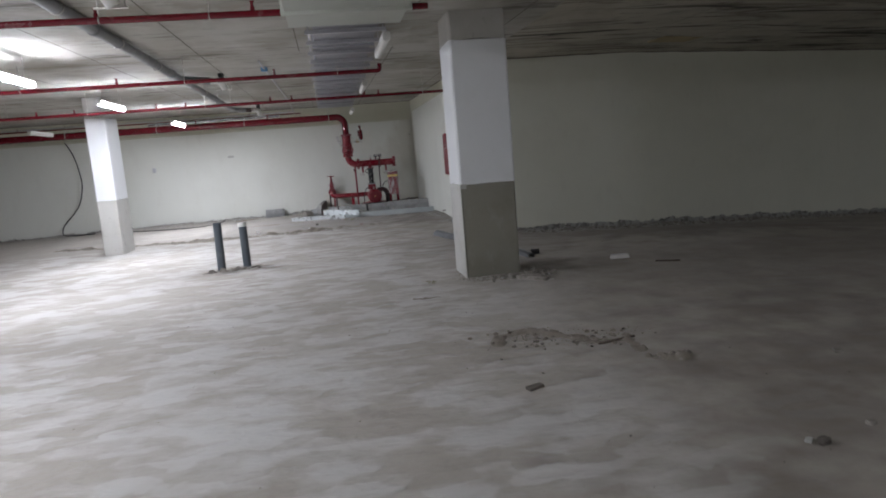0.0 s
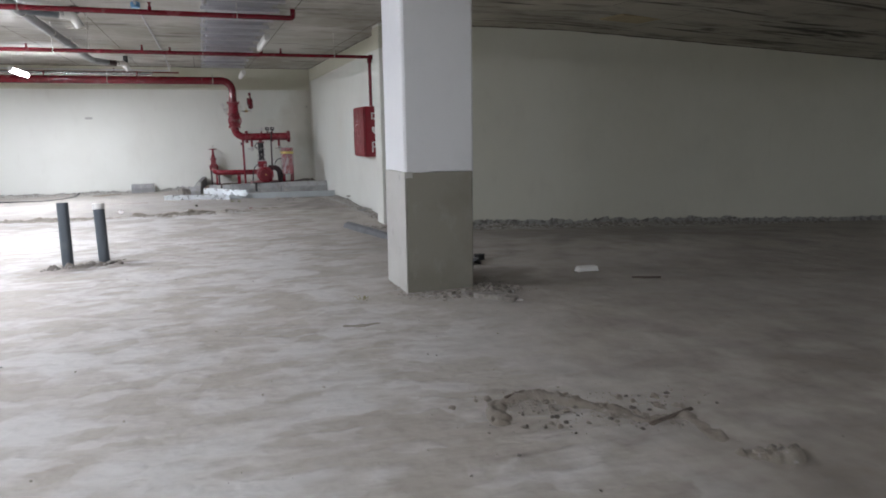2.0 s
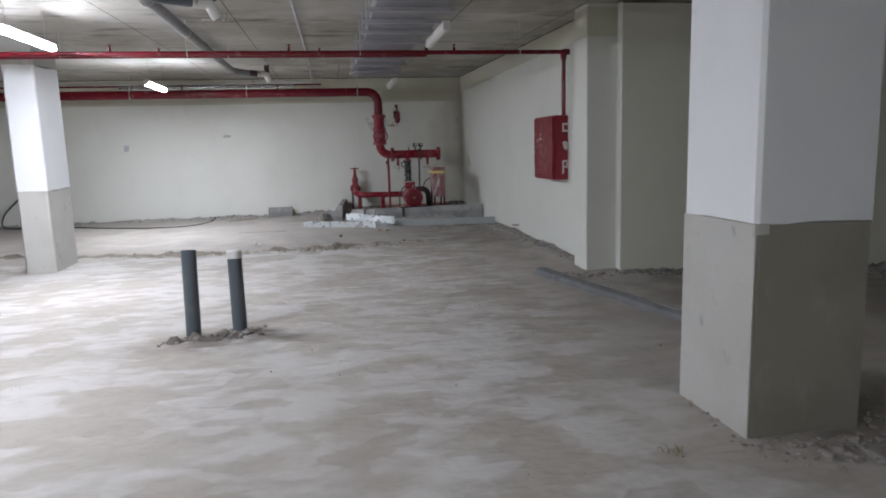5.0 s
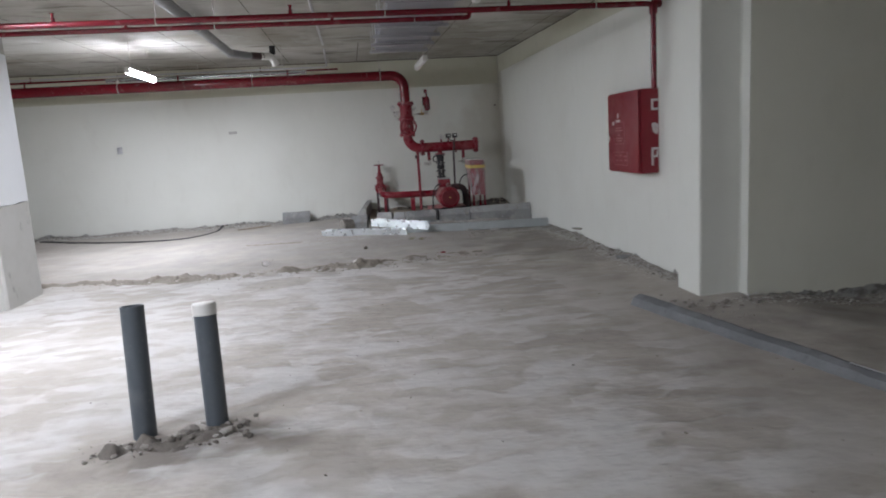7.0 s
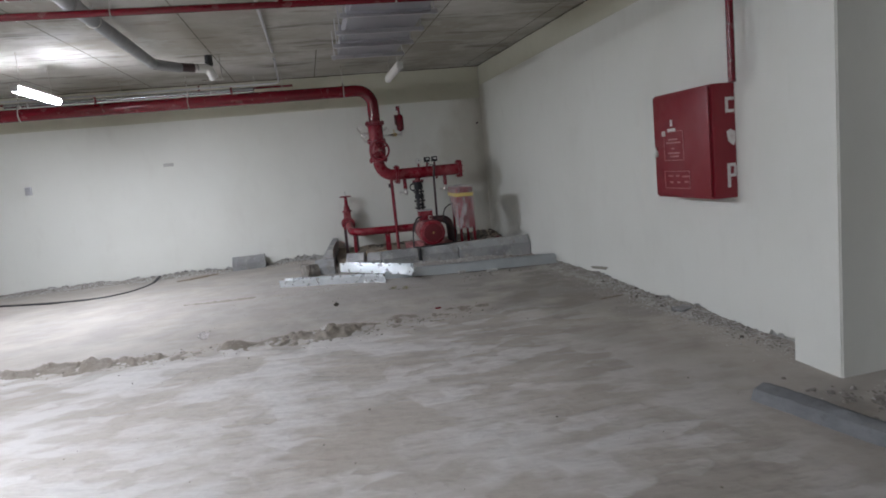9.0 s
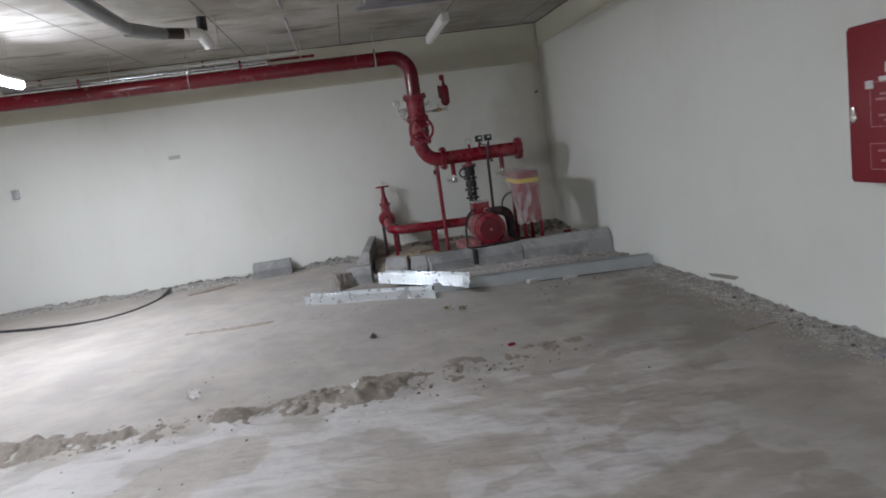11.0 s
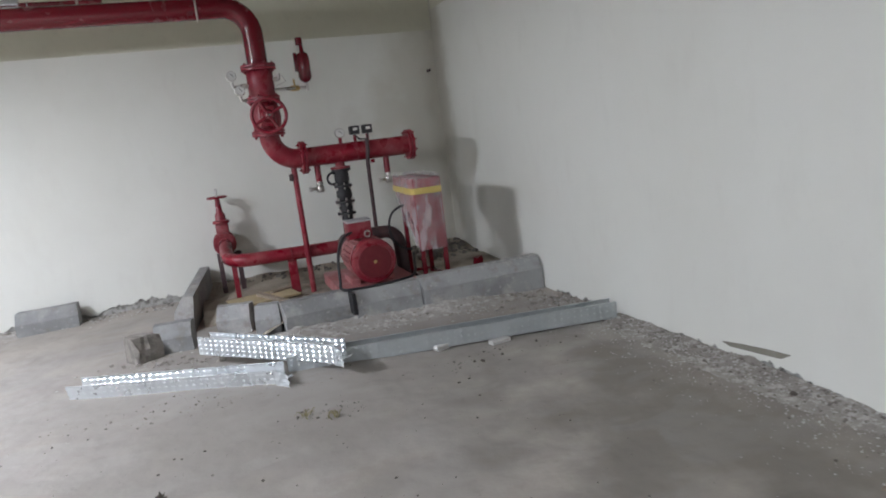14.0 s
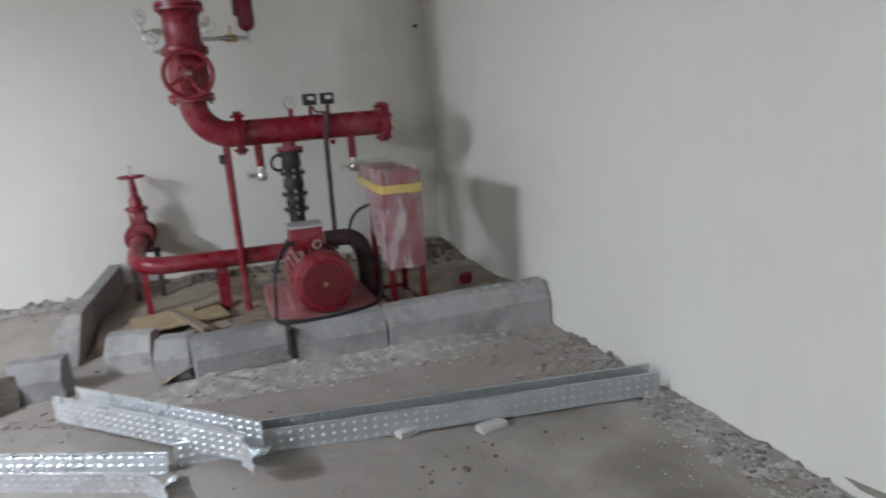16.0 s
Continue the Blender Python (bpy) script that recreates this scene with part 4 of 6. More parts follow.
def pipework():
    root = thing("pump_header", (HX, HY, SUMP), "dark red flanged fire pump header with valve and gauges", "pipework")
    o = Vector((HX, HY, SUMP))

    def rel(x, y, z):
        return Vector((x, y, z)) - o

    r = 0.084
    # riser spool, from the fire main down to the valve
    bm = bmesh.new()
    sweep(bm, [rel(HX, HY, 2.10), rel(HX, HY, 2.05)], r, 28)
    for z in (2.075, 2.05):
        lathe(bm, [(0.10, -0.012), (0.142, -0.010), (0.142, 0.010), (0.10, 0.012)], Matrix.Translation(rel(HX, HY, z)), 32)
    bolts(bm, Matrix.Translation(rel(HX, HY, 2.062)), 0.12, 8, 0.011, 0.03)
    part("upper_flange", bm, M_REDDUST, root)
    bm = bmesh.new()
    lathe(bm, [(0.098, 1.82), (0.108, 1.84), (0.108, 2.02), (0.098, 2.04)], Matrix.Translation(rel(HX, HY, 0)), 28)
    part("check_spool", bm, M_REDDUST, root)
    bm = bmesh.new()
    for z in (1.815, 1.79):
        lathe(bm, [(0.10, -0.012), (0.138, -0.010), (0.138, 0.010), (0.10, 0.012)], Matrix.Translation(rel(HX, HY, z)), 32)
    bolts(bm, Matrix.Translation(rel(HX, HY, 1.802)), 0.117, 8, 0.011, 0.03)
    part("middle_flange", bm, M_REDDUST, root)
    # gate valve with its hand wheel towards the room
    bm = bmesh.new()
    lathe(bm, [(0.09, 1.53), (0.115, 1.57), (0.125, 1.65), (0.115, 1.74), (0.09, 1.78)], Matrix.Translation(rel(HX, HY, 0)), 28)
    box(bm, rel(HX, HY - 0.13, 1.655), (0.13, 0.09, 0.17), 0.02)
    lathe(bm, [(0.055, 0.16), (0.05, 0.24), (0.035, 0.26), (0.02, 0.33)], Matrix.Translation(rel(HX, HY, 1.655)) @ turned((0, -1, 0)), 20)
    valve = part("gate_valve", bm, M_REDDUST, root, "red gate valve body")
    bm = bmesh.new()
    wm = Matrix.Translation(rel(HX, HY - 0.30, 1.655)) @ turned((0, -1, 0))
    torus(bm, wm, 0.135, 0.014, 40, 10)
    lathe(bm, [(0.032, -0.02), (0.036, 0.0), (0.03, 0.02)], wm, 16)
    for k in range(4):
        a = 0.5 + k * math.pi / 2
        sweep(bm, [wm @ Vector((0.02 * math.cos(a), 0.02 * math.sin(a), 0)), wm @ Vector((0.132 * math.cos(a), 0.132 * math.sin(a), 0))], 0.012, 8)
    part("hand_wheel", bm, M_REDDUST, valve)
    bm = bmesh.new()
    torus(bm, wm @ Matrix.Translation((0, 0, 0.02)), 0.018, 0.006, 16, 8)
    lathe(bm, [(0.014, 0), (0.014, 0.035), (0.01, 0.04)], wm, 12)
    part("spindle_nut", bm, M_STEEL, valve, "steel spindle end")
    bm = bmesh.new()
    for z in (1.535, 1.51):
        lathe(bm, [(0.10, -0.012), (0.138, -0.010), (0.138, 0.010), (0.10, 0.012)], Matrix.Translation(rel(HX, HY, z)), 32)
    bolts(bm, Matrix.Translation(rel(HX, HY, 1.522)), 0.117, 8, 0.011, 0.03)
    part("lower_flange", bm, M_REDDUST, root)
    bm = bmesh.new()
    sweep(bm, bend(rel(HX, HY, 1.50), rel(HX, HY, HZ), rel(0.62, HY, HZ), 0.215, 14), r, 28)
    part("elbow", bm, M_REDDUST, root)
    bm = bmesh.new()
    for x in (0.615, 0.642):
        lathe(bm, [(0.10, -0.012), (0.14, -0.010), (0.14, 0.010), (0.10, 0.012)], Matrix.Translation(rel(x, HY, HZ)) @ turned((1, 0, 0)), 32)
    bolts(bm, Matrix.Translation(rel(0.628, HY, HZ)) @ turned((1, 0, 0)), 0.118, 8, 0.012, 0.032)
    part("header_flange", bm, M_REDDUST, root)
    bm = bmesh.new()
    sweep(bm, [rel(0.63, HY, HZ), rel(1.58, HY, HZ)], r, 28)
    part("header", bm, M_REDDUST, root)
    bm = bmesh.new()
    for x in (1.572, 1.600):
        lathe(bm, [(0.05, -0.012), (0.135, -0.011), (0.135, 0.011), (0.05, 0.012)], Matrix.Translation(rel(x, HY, HZ)) @ turned((1, 0, 0)), 32)
    bolts(bm, Matrix.Translation(rel(1.586, HY, HZ)) @ turned((1, 0, 0)), 0.115, 8, 0.012, 0.034)
    part("blank_flange", bm, M_REDDUST, root)
    # down pipes with taps
    for x in (0.735, 1.355):
        bm = bmesh.new()
        sweep(bm, [rel(x, HY, HZ - 0.07), rel(x, HY, 1.05)], 0.027, 14)
        part("drop_stub", bm, M_REDDUST, root)
        bm = bmesh.new()
        lathe(bm, [(0.024, 0), (0.034, 0.012), (0.034, 0.05), (0.022, 0.065), (0.03, 0.07), (0.03, 0.095)], Matrix.Translation(rel(x, HY, 0.965)), 14)
        sweep(bm, [rel(x - 0.02, HY, 1.0), rel(x - 0.075, HY - 0.01, 1.005)], 0.013, 8)
        box(bm, rel(x - 0.085, HY - 0.01, 1.005), (0.022, 0.02, 0.05), 0.005)
        part("stop_cock", bm, M_STEEL, root, "nickel stop cock")
    # gauge and switches on the header
    bm = bmesh.new()
    sweep(bm, [rel(0.97, HY, HZ + 0.07), rel(0.97, HY, HZ + 0.13)], 0.016, 10)
    part("gauge_stub", bm, M_REDDUST, root)

    def gauge(x, y, z, tilt):
        b = bmesh.new()
        m = Matrix.Translation(rel(x, y, z)) @ turned((tilt, -1, 0.1))
        lathe(b, [(0.036, -0.018), (0.042, -0.012), (0.042, 0.01), (0.038, 0.014)], m, 22)
        g = part("pressure_gauge", b, M_STEEL, root, "round steel pressure gauge")
        b = bmesh.new()
        lathe(b, [(0.0355, 0.0142), (0.036, 0.0165), (0.001, 0.0168)], m, 22)
        part("dial", b, M_GLASSDIAL, g, "white dial")
        b = bmesh.new()
        box(b, (0, 0, 0), (0.004, 0.034, 0.002))
        bmesh.ops.transform(b, matrix=m @ Matrix.Translation((0.004, 0.006, 0.018)) @ Matrix.Rotation(0.7, 4, "Z"), verts=b.verts)
        part("needle", b, M_BLACK, g, "black needle")

    gauge(0.97, HY - 0.01, HZ + 0.17, 0)
    gauge(0.145, HY - 0.06, 2.005, 0.2)
    gauge(0.195, HY - 0.06, 1.885, 0.2)
    for x, z, e in ((0.145, 1.955, 1.94), (0.195, 1.84, 1.825)):
        bm = bmesh.new()
        sweep(bm, bend(rel(x, HY - 0.05, z), rel(x, HY - 0.05, e - 0.02), rel(HX - 0.09, HY - 0.03, e - 0.02), 0.015, 5), 0.011, 10)
        lathe(bm, [(0.014, 0), (0.02, 0.005), (0.02, 0.05), (0.014, 0.055)], Matrix.Translation(rel(x + 0.06, HY - 0.045, e - 0.02)) @ turned((1, 0.1, 0)), 10)
        part("gauge_pipe", bm, M_STEEL, root, "nickel gauge pipe")
    for x in (1.10, 1.215):
        bm = bmesh.new()
        sweep(bm, [rel(x, HY, HZ + 0.07), rel(x, HY, HZ + 0.14)], 0.014, 10)
        part("switch_stub", bm, M_REDDUST, root)
        bm = bmesh.new()
        box(bm, rel(x, HY - 0.01, HZ + 0.182), (0.085, 0.075, 0.075), 0.008)
        sw = part("pressure_switch", bm, M_BLACK, root, "black pressure switch box")
        bm = bmesh.new()
        box(bm, rel(x + 0.004, HY - 0.05, HZ + 0.19), (0.04, 0.004, 0.024), 0.001)
        part("switch_window", bm, M_GLASSDIAL, sw, "pale window")
    bm = bmesh.new()
    sweep(bm, [rel(1.10, HY - 0.02, HZ + 0.14), rel(1.13, HY - 0.05, HZ + 0.10), rel(1.19, HY - 0.08, HZ + 0.095), rel(1.215, HY - 0.03, HZ + 0.14)], 0.007, 8)
    part("switch_cable", bm, M_BLACK, root, "black cable loop")
    # branch with the alarm bottle
    bm = bmesh.new()
    sweep(bm, [rel(HX + 0.09, HY - 0.03, 1.87), rel(0.76, HY + 0.12, 1.88)], 0.014, 10)
    sweep(bm, bend(rel(HX + 0.09, HY - 0.03, 1.955), rel(HX + 0.15, HY - 0.03, 1.955), rel(HX + 0.15, HY - 0.03, 2.0), 0.015, 4), 0.016, 10)
    box(bm, rel(0.775, HY + 0.13, 1.885), (0.022, 0.022, 0.07), 0.004)
    part("side_pipe", bm, M_STEEL, root, "nickel side pipe")
    bm = bmesh.new()
    lathe(bm, [(0.018, -0.04), (0.024, -0.03), (0.024, 0.03), (0.018, 0.04)], Matrix.Translation(rel(0.66, HY + 0.08, 1.877)) @ turned((1, 0.3, 0)), 12)
    sweep(bm, [rel(0.66, HY + 0.07, 1.89), rel(0.655, HY + 0.04, 1.95)], 0.008, 8)
    part("ball_valve", bm, M_BRASS, root, "brass ball valve")
    bm = bmesh.new()
    lathe(bm, [(0.012, 0), (0.045, 0.02), (0.056, 0.05), (0.056, 0.21), (0.045, 0.245), (0.02, 0.26), (0.014, 0.32)], Matrix.Translation(rel(0.77, HY + 0.13, 1.92)), 20)
    part("air_bottle", bm, M_RED, root, "small red pressure bottle")
    bm = bmesh.new()
    lathe(bm, [(0.024, 0), (0.03, 0.005), (0.03, 0.06), (0.024, 0.065)], Matrix.Translation(rel(0.757, HY + 0.13, 2.235)), 14)
    part("bottle_cap", bm, M_RED, root, "red cap")
    bm = bmesh.new()
    box(bm, rel(0.71, HY + 0.16, 2.10), (0.03, 0.05, 0.16), 0.012)
    part("bell_arm", bm, M_RED, root)
    for dz in (0.0, 0.03):
        bm = bmesh.new()
        sweep(bm, [rel(0.735, HY + 0.13, 2.19 + dz), rel(0.74, HY + 0.13, 2.235)], 0.004, 6)
        part("fine_tube", bm, M_STEEL, root)
    bm = bmesh.new()
    sweep(bm, [rel(HX + 0.17, HY - 0.04, 1.99), rel(HX + 0.2, HY - 0.05, 1.93), rel(HX + 0.12, HY - 0.05, 1.90)], 0.005, 6)
    part("fine_tube", bm, M_STEEL, root)
    # posts
    bm = bmesh.new()
    sweep(bm, [rel(0.535, HY, HZ - 0.06), rel(0.535, HY - 0.06, SUMP - 0.05)], 0.024, 14)
    part("prop", bm, M_REDDUST, root, "red tube prop")
    bm = bmesh.new()
    box(bm, rel(0.50, HY - 0.02, HZ - 0.155), (0.035, 0.035, 0.06), 0.006)
    part("prop_bracket", bm, M_DARKSTEEL, root)
    bm = bmesh.new()
    sweep(bm, [rel(1.185, HY - 0.095, HZ + 0.10), rel(1.18, HY - 0.1, HZ), rel(1.17, HY - 0.075, HZ - 0.1), rel(1.165, HY - 0.06, 0.45)], 0.017, 12)
    part("cable_post", bm, M_DARKSTEEL, root, "dark tube wrapped with cable")
    bm = bmesh.new()
    box(bm, rel(1.21, HY - 0.1, HZ - 0.10), (0.035, 0.02, 0.03), 0.004)
    part("tag", bm, M_RED, root, "small red tag")
    # riser with check valve and flexible joint
    X = 0.935
    bm = bmesh.new()
    sweep(bm, [rel(X, HY, HZ - 0.06), rel(X, HY, 1.17)], 0.042, 18)
    lathe(bm, [(0.06, 0), (0.088, 0.003), (0.088, 0.022), (0.06, 0.025)], Matrix.Translation(rel(X, HY, 1.145)), 24)
    part("riser_stub", bm, M_REDDUST, root)
    bm = bmesh.new()
    lathe(bm, [(0.085, 1.125), (0.085, 1.143), (0.055, 1.143), (0.062, 1.10), (0.066, 1.05), (0.05, 1.01), (0.082, 1.005), (0.082, 0.985), (0.05, 0.98), (0.066, 0.95), (0.07, 0.91), (0.055, 0.87), (0.085, 0.865), (0.085, 0.845), (0.05, 0.84), (0.062, 0.80), (0.05, 0.765), (0.082, 0.76), (0.082, 0.742), (0.05, 0.738), (0.05, 0.55)], Matrix.Translation(rel(X, HY, 0)), 24, close=False)
    torus(bm, Matrix.Translation(rel(X - 0.085, HY - 0.02, 1.07)) @ turned((0.3, -1, 0)), 0.05, 0.01, 24, 8)
    part("flexible_joint", bm, M_BLACK, root, "black check valve and rubber joint")
    bm = bmesh.new()
    bolts(bm, Matrix.Translation(rel(X, HY, 0.855)), 0.07, 6, 0.01, 0.025)
    bolts(bm, Matrix.Translation(rel(X, HY, 0.75)), 0.068, 6, 0.009, 0.022)
    bolts(bm, Matrix.Translation(rel(X, HY, 0.995)), 0.068, 6, 0.008, 0.02)
    part("joint_bolts", bm, M_STEEL, root, "bright joint bolts")["kind"] = "stuff"
    return root


pipework()


def suction_line():
    vx, vy, vz = -0.135, 19.17, 0.56
    root = thing("suction_valve", (vx, vy, SUMP), "dusty red gate valve with elbow and pipe into the pump", "valve")
    o = Vector((vx, vy, SUMP))

    def rel(x, y, z):
        return Vector((x, y, z)) - o

    bm = bmesh.new()
    sweep(bm, [rel(vx, NORTH, vz), rel(vx, vy, vz)], 0.06, 20)
    lathe(bm, [(0.07, -0.1), (0.085, -0.05), (0.095, 0.0), (0.085, 0.05), (0.07, 0.1)], Matrix.Translation(rel(vx, vy, vz)) @ turned((0, 1, 0)), 22)
    box(bm, rel(vx, vy, vz + 0.12), (0.12, 0.085, 0.14), 0.022)
    lathe(bm, [(0.075, 0.19), (0.078, 0.2), (0.078, 0.215), (0.05, 0.225), (0.045, 0.28), (0.03, 0.30), (0.024, 0.40), (0.022, 0.44)], Matrix.Translation(rel(vx, vy, vz)), 20)
    body = part("valve_body", bm, M_REDDUST, root)
    for y in (vy - 0.112, vy + 0.11):
        bm = bmesh.new()
        lathe(bm, [(0.06, -0.024), (0.105, -0.022), (0.105, -0.003), (0.1, 0.0), (0.105, 0.003), (0.105, 0.022), (0.06, 0.024)], Matrix.Translation(rel(vx, y, vz)) @ turned((0, 1, 0)), 26)
        bolts(bm, Matrix.Translation(rel(vx, y, vz)) @ turned((0, 1, 0)), 0.085, 8, 0.01, 0.03)
        part("valve_flange", bm, M_REDDUST, root)
    bm = bmesh.new()
    wm = Matrix.Translation(rel(vx, vy, 1.0))
    torus(bm, wm, 0.085, 0.01, 30, 8)
    for k in range(3):
        a = 0.4 + k * 2 * math.pi / 3
        sweep(bm, [wm @ Vector((0, 0, -0.005)), wm @ Vector((0.085 * math.cos(a), 0.085 * math.sin(a), 0))], 0.009, 8)
    part("hand_wheel", bm, M_REDDUST, body)
    bm = bmesh.new()
    sweep(bm, [rel(vx, vy, 0.98), rel(vx, vy, 1.08)], 0.011, 10)
    part("spindle", bm, M_STEEL, body, "steel spindle")
    bm = bmesh.new()
    sweep(bm, bend(rel(vx, vy - 0.12, vz), rel(vx, 18.40, 0.475), rel(0.45, 18.38, 0.465), 0.20, 12) + [rel(0.86, 18.37, 0.46)], 0.058, 20)
    part("suction_pipe", bm, M_REDDUST, root)
    bm = bmesh.new()
    torus(bm, Matrix.Translation(rel(0.40, 18.38, 0.465)) @ turned((1, 0, 0)), 0.062, 0.006, 24, 8)
    box(bm, rel(0.40, 18.38, 0.25), (0.075, 0.008, 0.36), 0.002)
    box(bm, rel(0.365, 18.40, 0.25), (0.008, 0.05, 0.36), 0.002)
    part("pipe_support", bm, M_REDDUST, root, "red angle steel support")
    for x, y, mtl in ((-0.20, 18.98, M_DARKSTEEL), (-0.09, 18.52, M_REDDUST), (-0.03, 18.99, M_DARKSTEEL)):
        bm = bmesh.new()
        box(bm, rel(x, y, 0.28), (0.04, 0.006, 0.42), 0.001)
        box(bm, rel(x - 0.02, y + 0.02, 0.28), (0.006, 0.04, 0.42), 0.001)
        part("stand_leg", bm, mtl, root)
    bm = bmesh.new()
    box(bm, rel(-0.11, 18.99, 0.47), (0.22, 0.04, 0.02), 0.003)
    part("stand_bar", bm, M_DARKSTEEL, root)
    return root


suction_line()


def motor_pump():
    mx, my, mz = 0.94, 17.455, 0.438
    root = thing("pump_motor", (mx, my, SUMP), "dusty red electric pump motor on a red base plate", "pump")
    o = Vector((mx, my, SUMP))

    def rel(x, y, z):
        return Vector((x, y, z)) - o

    axis = turned((0, 1, 0))
    bm = bmesh.new()
    lathe(bm, [(0.02, -0.012), (0.135, -0.012), (0.14, 0.0), (0.165, 0.004), (0.176, 0.018), (0.178, 0.11), (0.170, 0.125), (0.168, 0.125)], Matrix.Translation(rel(mx, my, mz)) @ axis, 40)
    part("fan_cowl", bm, M_REDDUST, root, "rounded red fan cowl")
    bm = bmesh.new()
    lathe(bm, [(0.128, 0.0), (0.128, 0.004), (0.118, 0.0055), (0.02, 0.0055)], Matrix.Translation(rel(mx, my - 0.011, mz)) @ turned((0, -1, 0)), 40)
    part("cowl_face", bm, M_COWLFACE, root, "dark red recessed cowl face")
    bm = bmesh.new()
    lathe(bm, [(0.012, 0), (0.014, 0.004), (0.008, 0.006)], Matrix.Translation(rel(mx, my - 0.014, mz)) @ turned((0, -1, 0)), 14)
    part("cowl_badge", bm, M_BRASS, root, "tiny yellow badge")
    bm = bmesh.new()
    lathe(bm, [(0.145, 0.12), (0.148, 0.13), (0.148, 0.50), (0.165, 0.505), (0.165, 0.54), (0.10, 0.56), (0.06, 0.60)], Matrix.Translation(rel(mx, my, mz)) @ axis, 36)
    part("motor_shell", bm, M_PINKDUST, root)
    for k in range(26):
        a = 2 * math.pi * k / 26
        bm = bmesh.new()
        t = Matrix.Rotation(a, 3, "Y")
        box(bm, rel(mx, my + 0.315, mz) + t @ Vector((0, 0, 0.16)), (0.006, 0.36, 0.034), 0.0, None)
        bmesh.ops.rotate(bm, cent=rel(mx, my + 0.315, mz) + t @ Vector((0, 0, 0.16)), matrix=t, verts=bm.verts)
        part("cooling_fin", bm, M_PINKDUST, root, smooth=False)
    bm = bmesh.new()
    box(bm, rel(mx - 0.045, my + 0.27, mz + 0.235), (0.19, 0.17, 0.13), 0.008)
    tb = part("terminal_box", bm, M_REDDUST, root, "red terminal box")
    bm = bmesh.new()
    box(bm, rel(mx - 0.045, my + 0.27, mz + 0.307), (0.20, 0.18, 0.016), 0.004)
    part("lid", bm, M_GALVDULL, tb, "dusty grey lid")
    bm = bmesh.new()
    torus(bm, Matrix.Translation(rel(mx, my + 0.14, mz + 0.205)) @ turned((0.3, -1, 0)), 0.024, 0.007, 20, 8)
    part("lifting_eye", bm, M_STEEL, root, "bright lifting eye")
    for x in (mx - 0.14, mx + 0.14):
        bm = bmesh.new()
        box(bm, rel(x, my + 0.30, mz - 0.165), (0.07, 0.32, 0.05), 0.008)
        box(bm, rel(x * 0.6 + mx * 0.4, my + 0.30, mz - 0.12), (0.03, 0.30, 0.10), 0.006)
        part("foot", bm, M_PINKDUST, root)
    # pump behind the motor
    bm = bmesh.new()
    lathe(bm, [(0.06, 0.58), (0.10, 0.64), (0.11, 0.74), (0.13, 0.78), (0.14, 0.84), (0.135, 0.95), (0.10, 0.98), (0.06, 1.05)], Matrix.Translation(rel(mx, my, mz)) @ axis, 32)
    part("pump_casing", bm, M_DARKSTEEL, root, "dark pump casing")
    bm = bmesh.new()
    sweep(bm, bend(rel(mx + 0.12, my + 0.62, mz + 0.13), rel(mx + 0.36, my + 0.60, mz + 0.13), rel(mx + 0.38, my + 0.58, SUMP), 0.12, 8), 0.055, 16)
    part("side_elbow", bm, M_DARKSTEEL, root, "dark bent pipe")
    bm = bmesh.new()
    box(bm, rel(mx + 0.02, my + 0.47, 0.20), (0.62, 0.90, 0.10), 0.012)
    part("base_plate", bm, M_PINKDUST, root, "dusty red base plate")
    bm = bmesh.new()
    sweep(bm, smooth([rel(mx - 0.10, my + 0.20, mz + 0.23), rel(mx - 0.19, my + 0.16, mz + 0.20), rel(mx - 0.26, my + 0.10, mz + 0.08), rel(mx - 0.285, my + 0.03, mz - 0.12), rel(mx - 0.29, my, 0.275), rel(mx - 0.24, my - 0.05, 0.265), rel(mx - 0.02, my - 0.07, 0.265), rel(mx + 0.2, my - 0.02, 0.265), rel(mx + 0.34, my + 0.12, 0.27), rel(mx + 0.40, my + 0.3, 0.40)], 5), 0.011, 10)
    part("power_cable", bm, M_BLACK, root, "black power cable")
    return root


motor_pump()


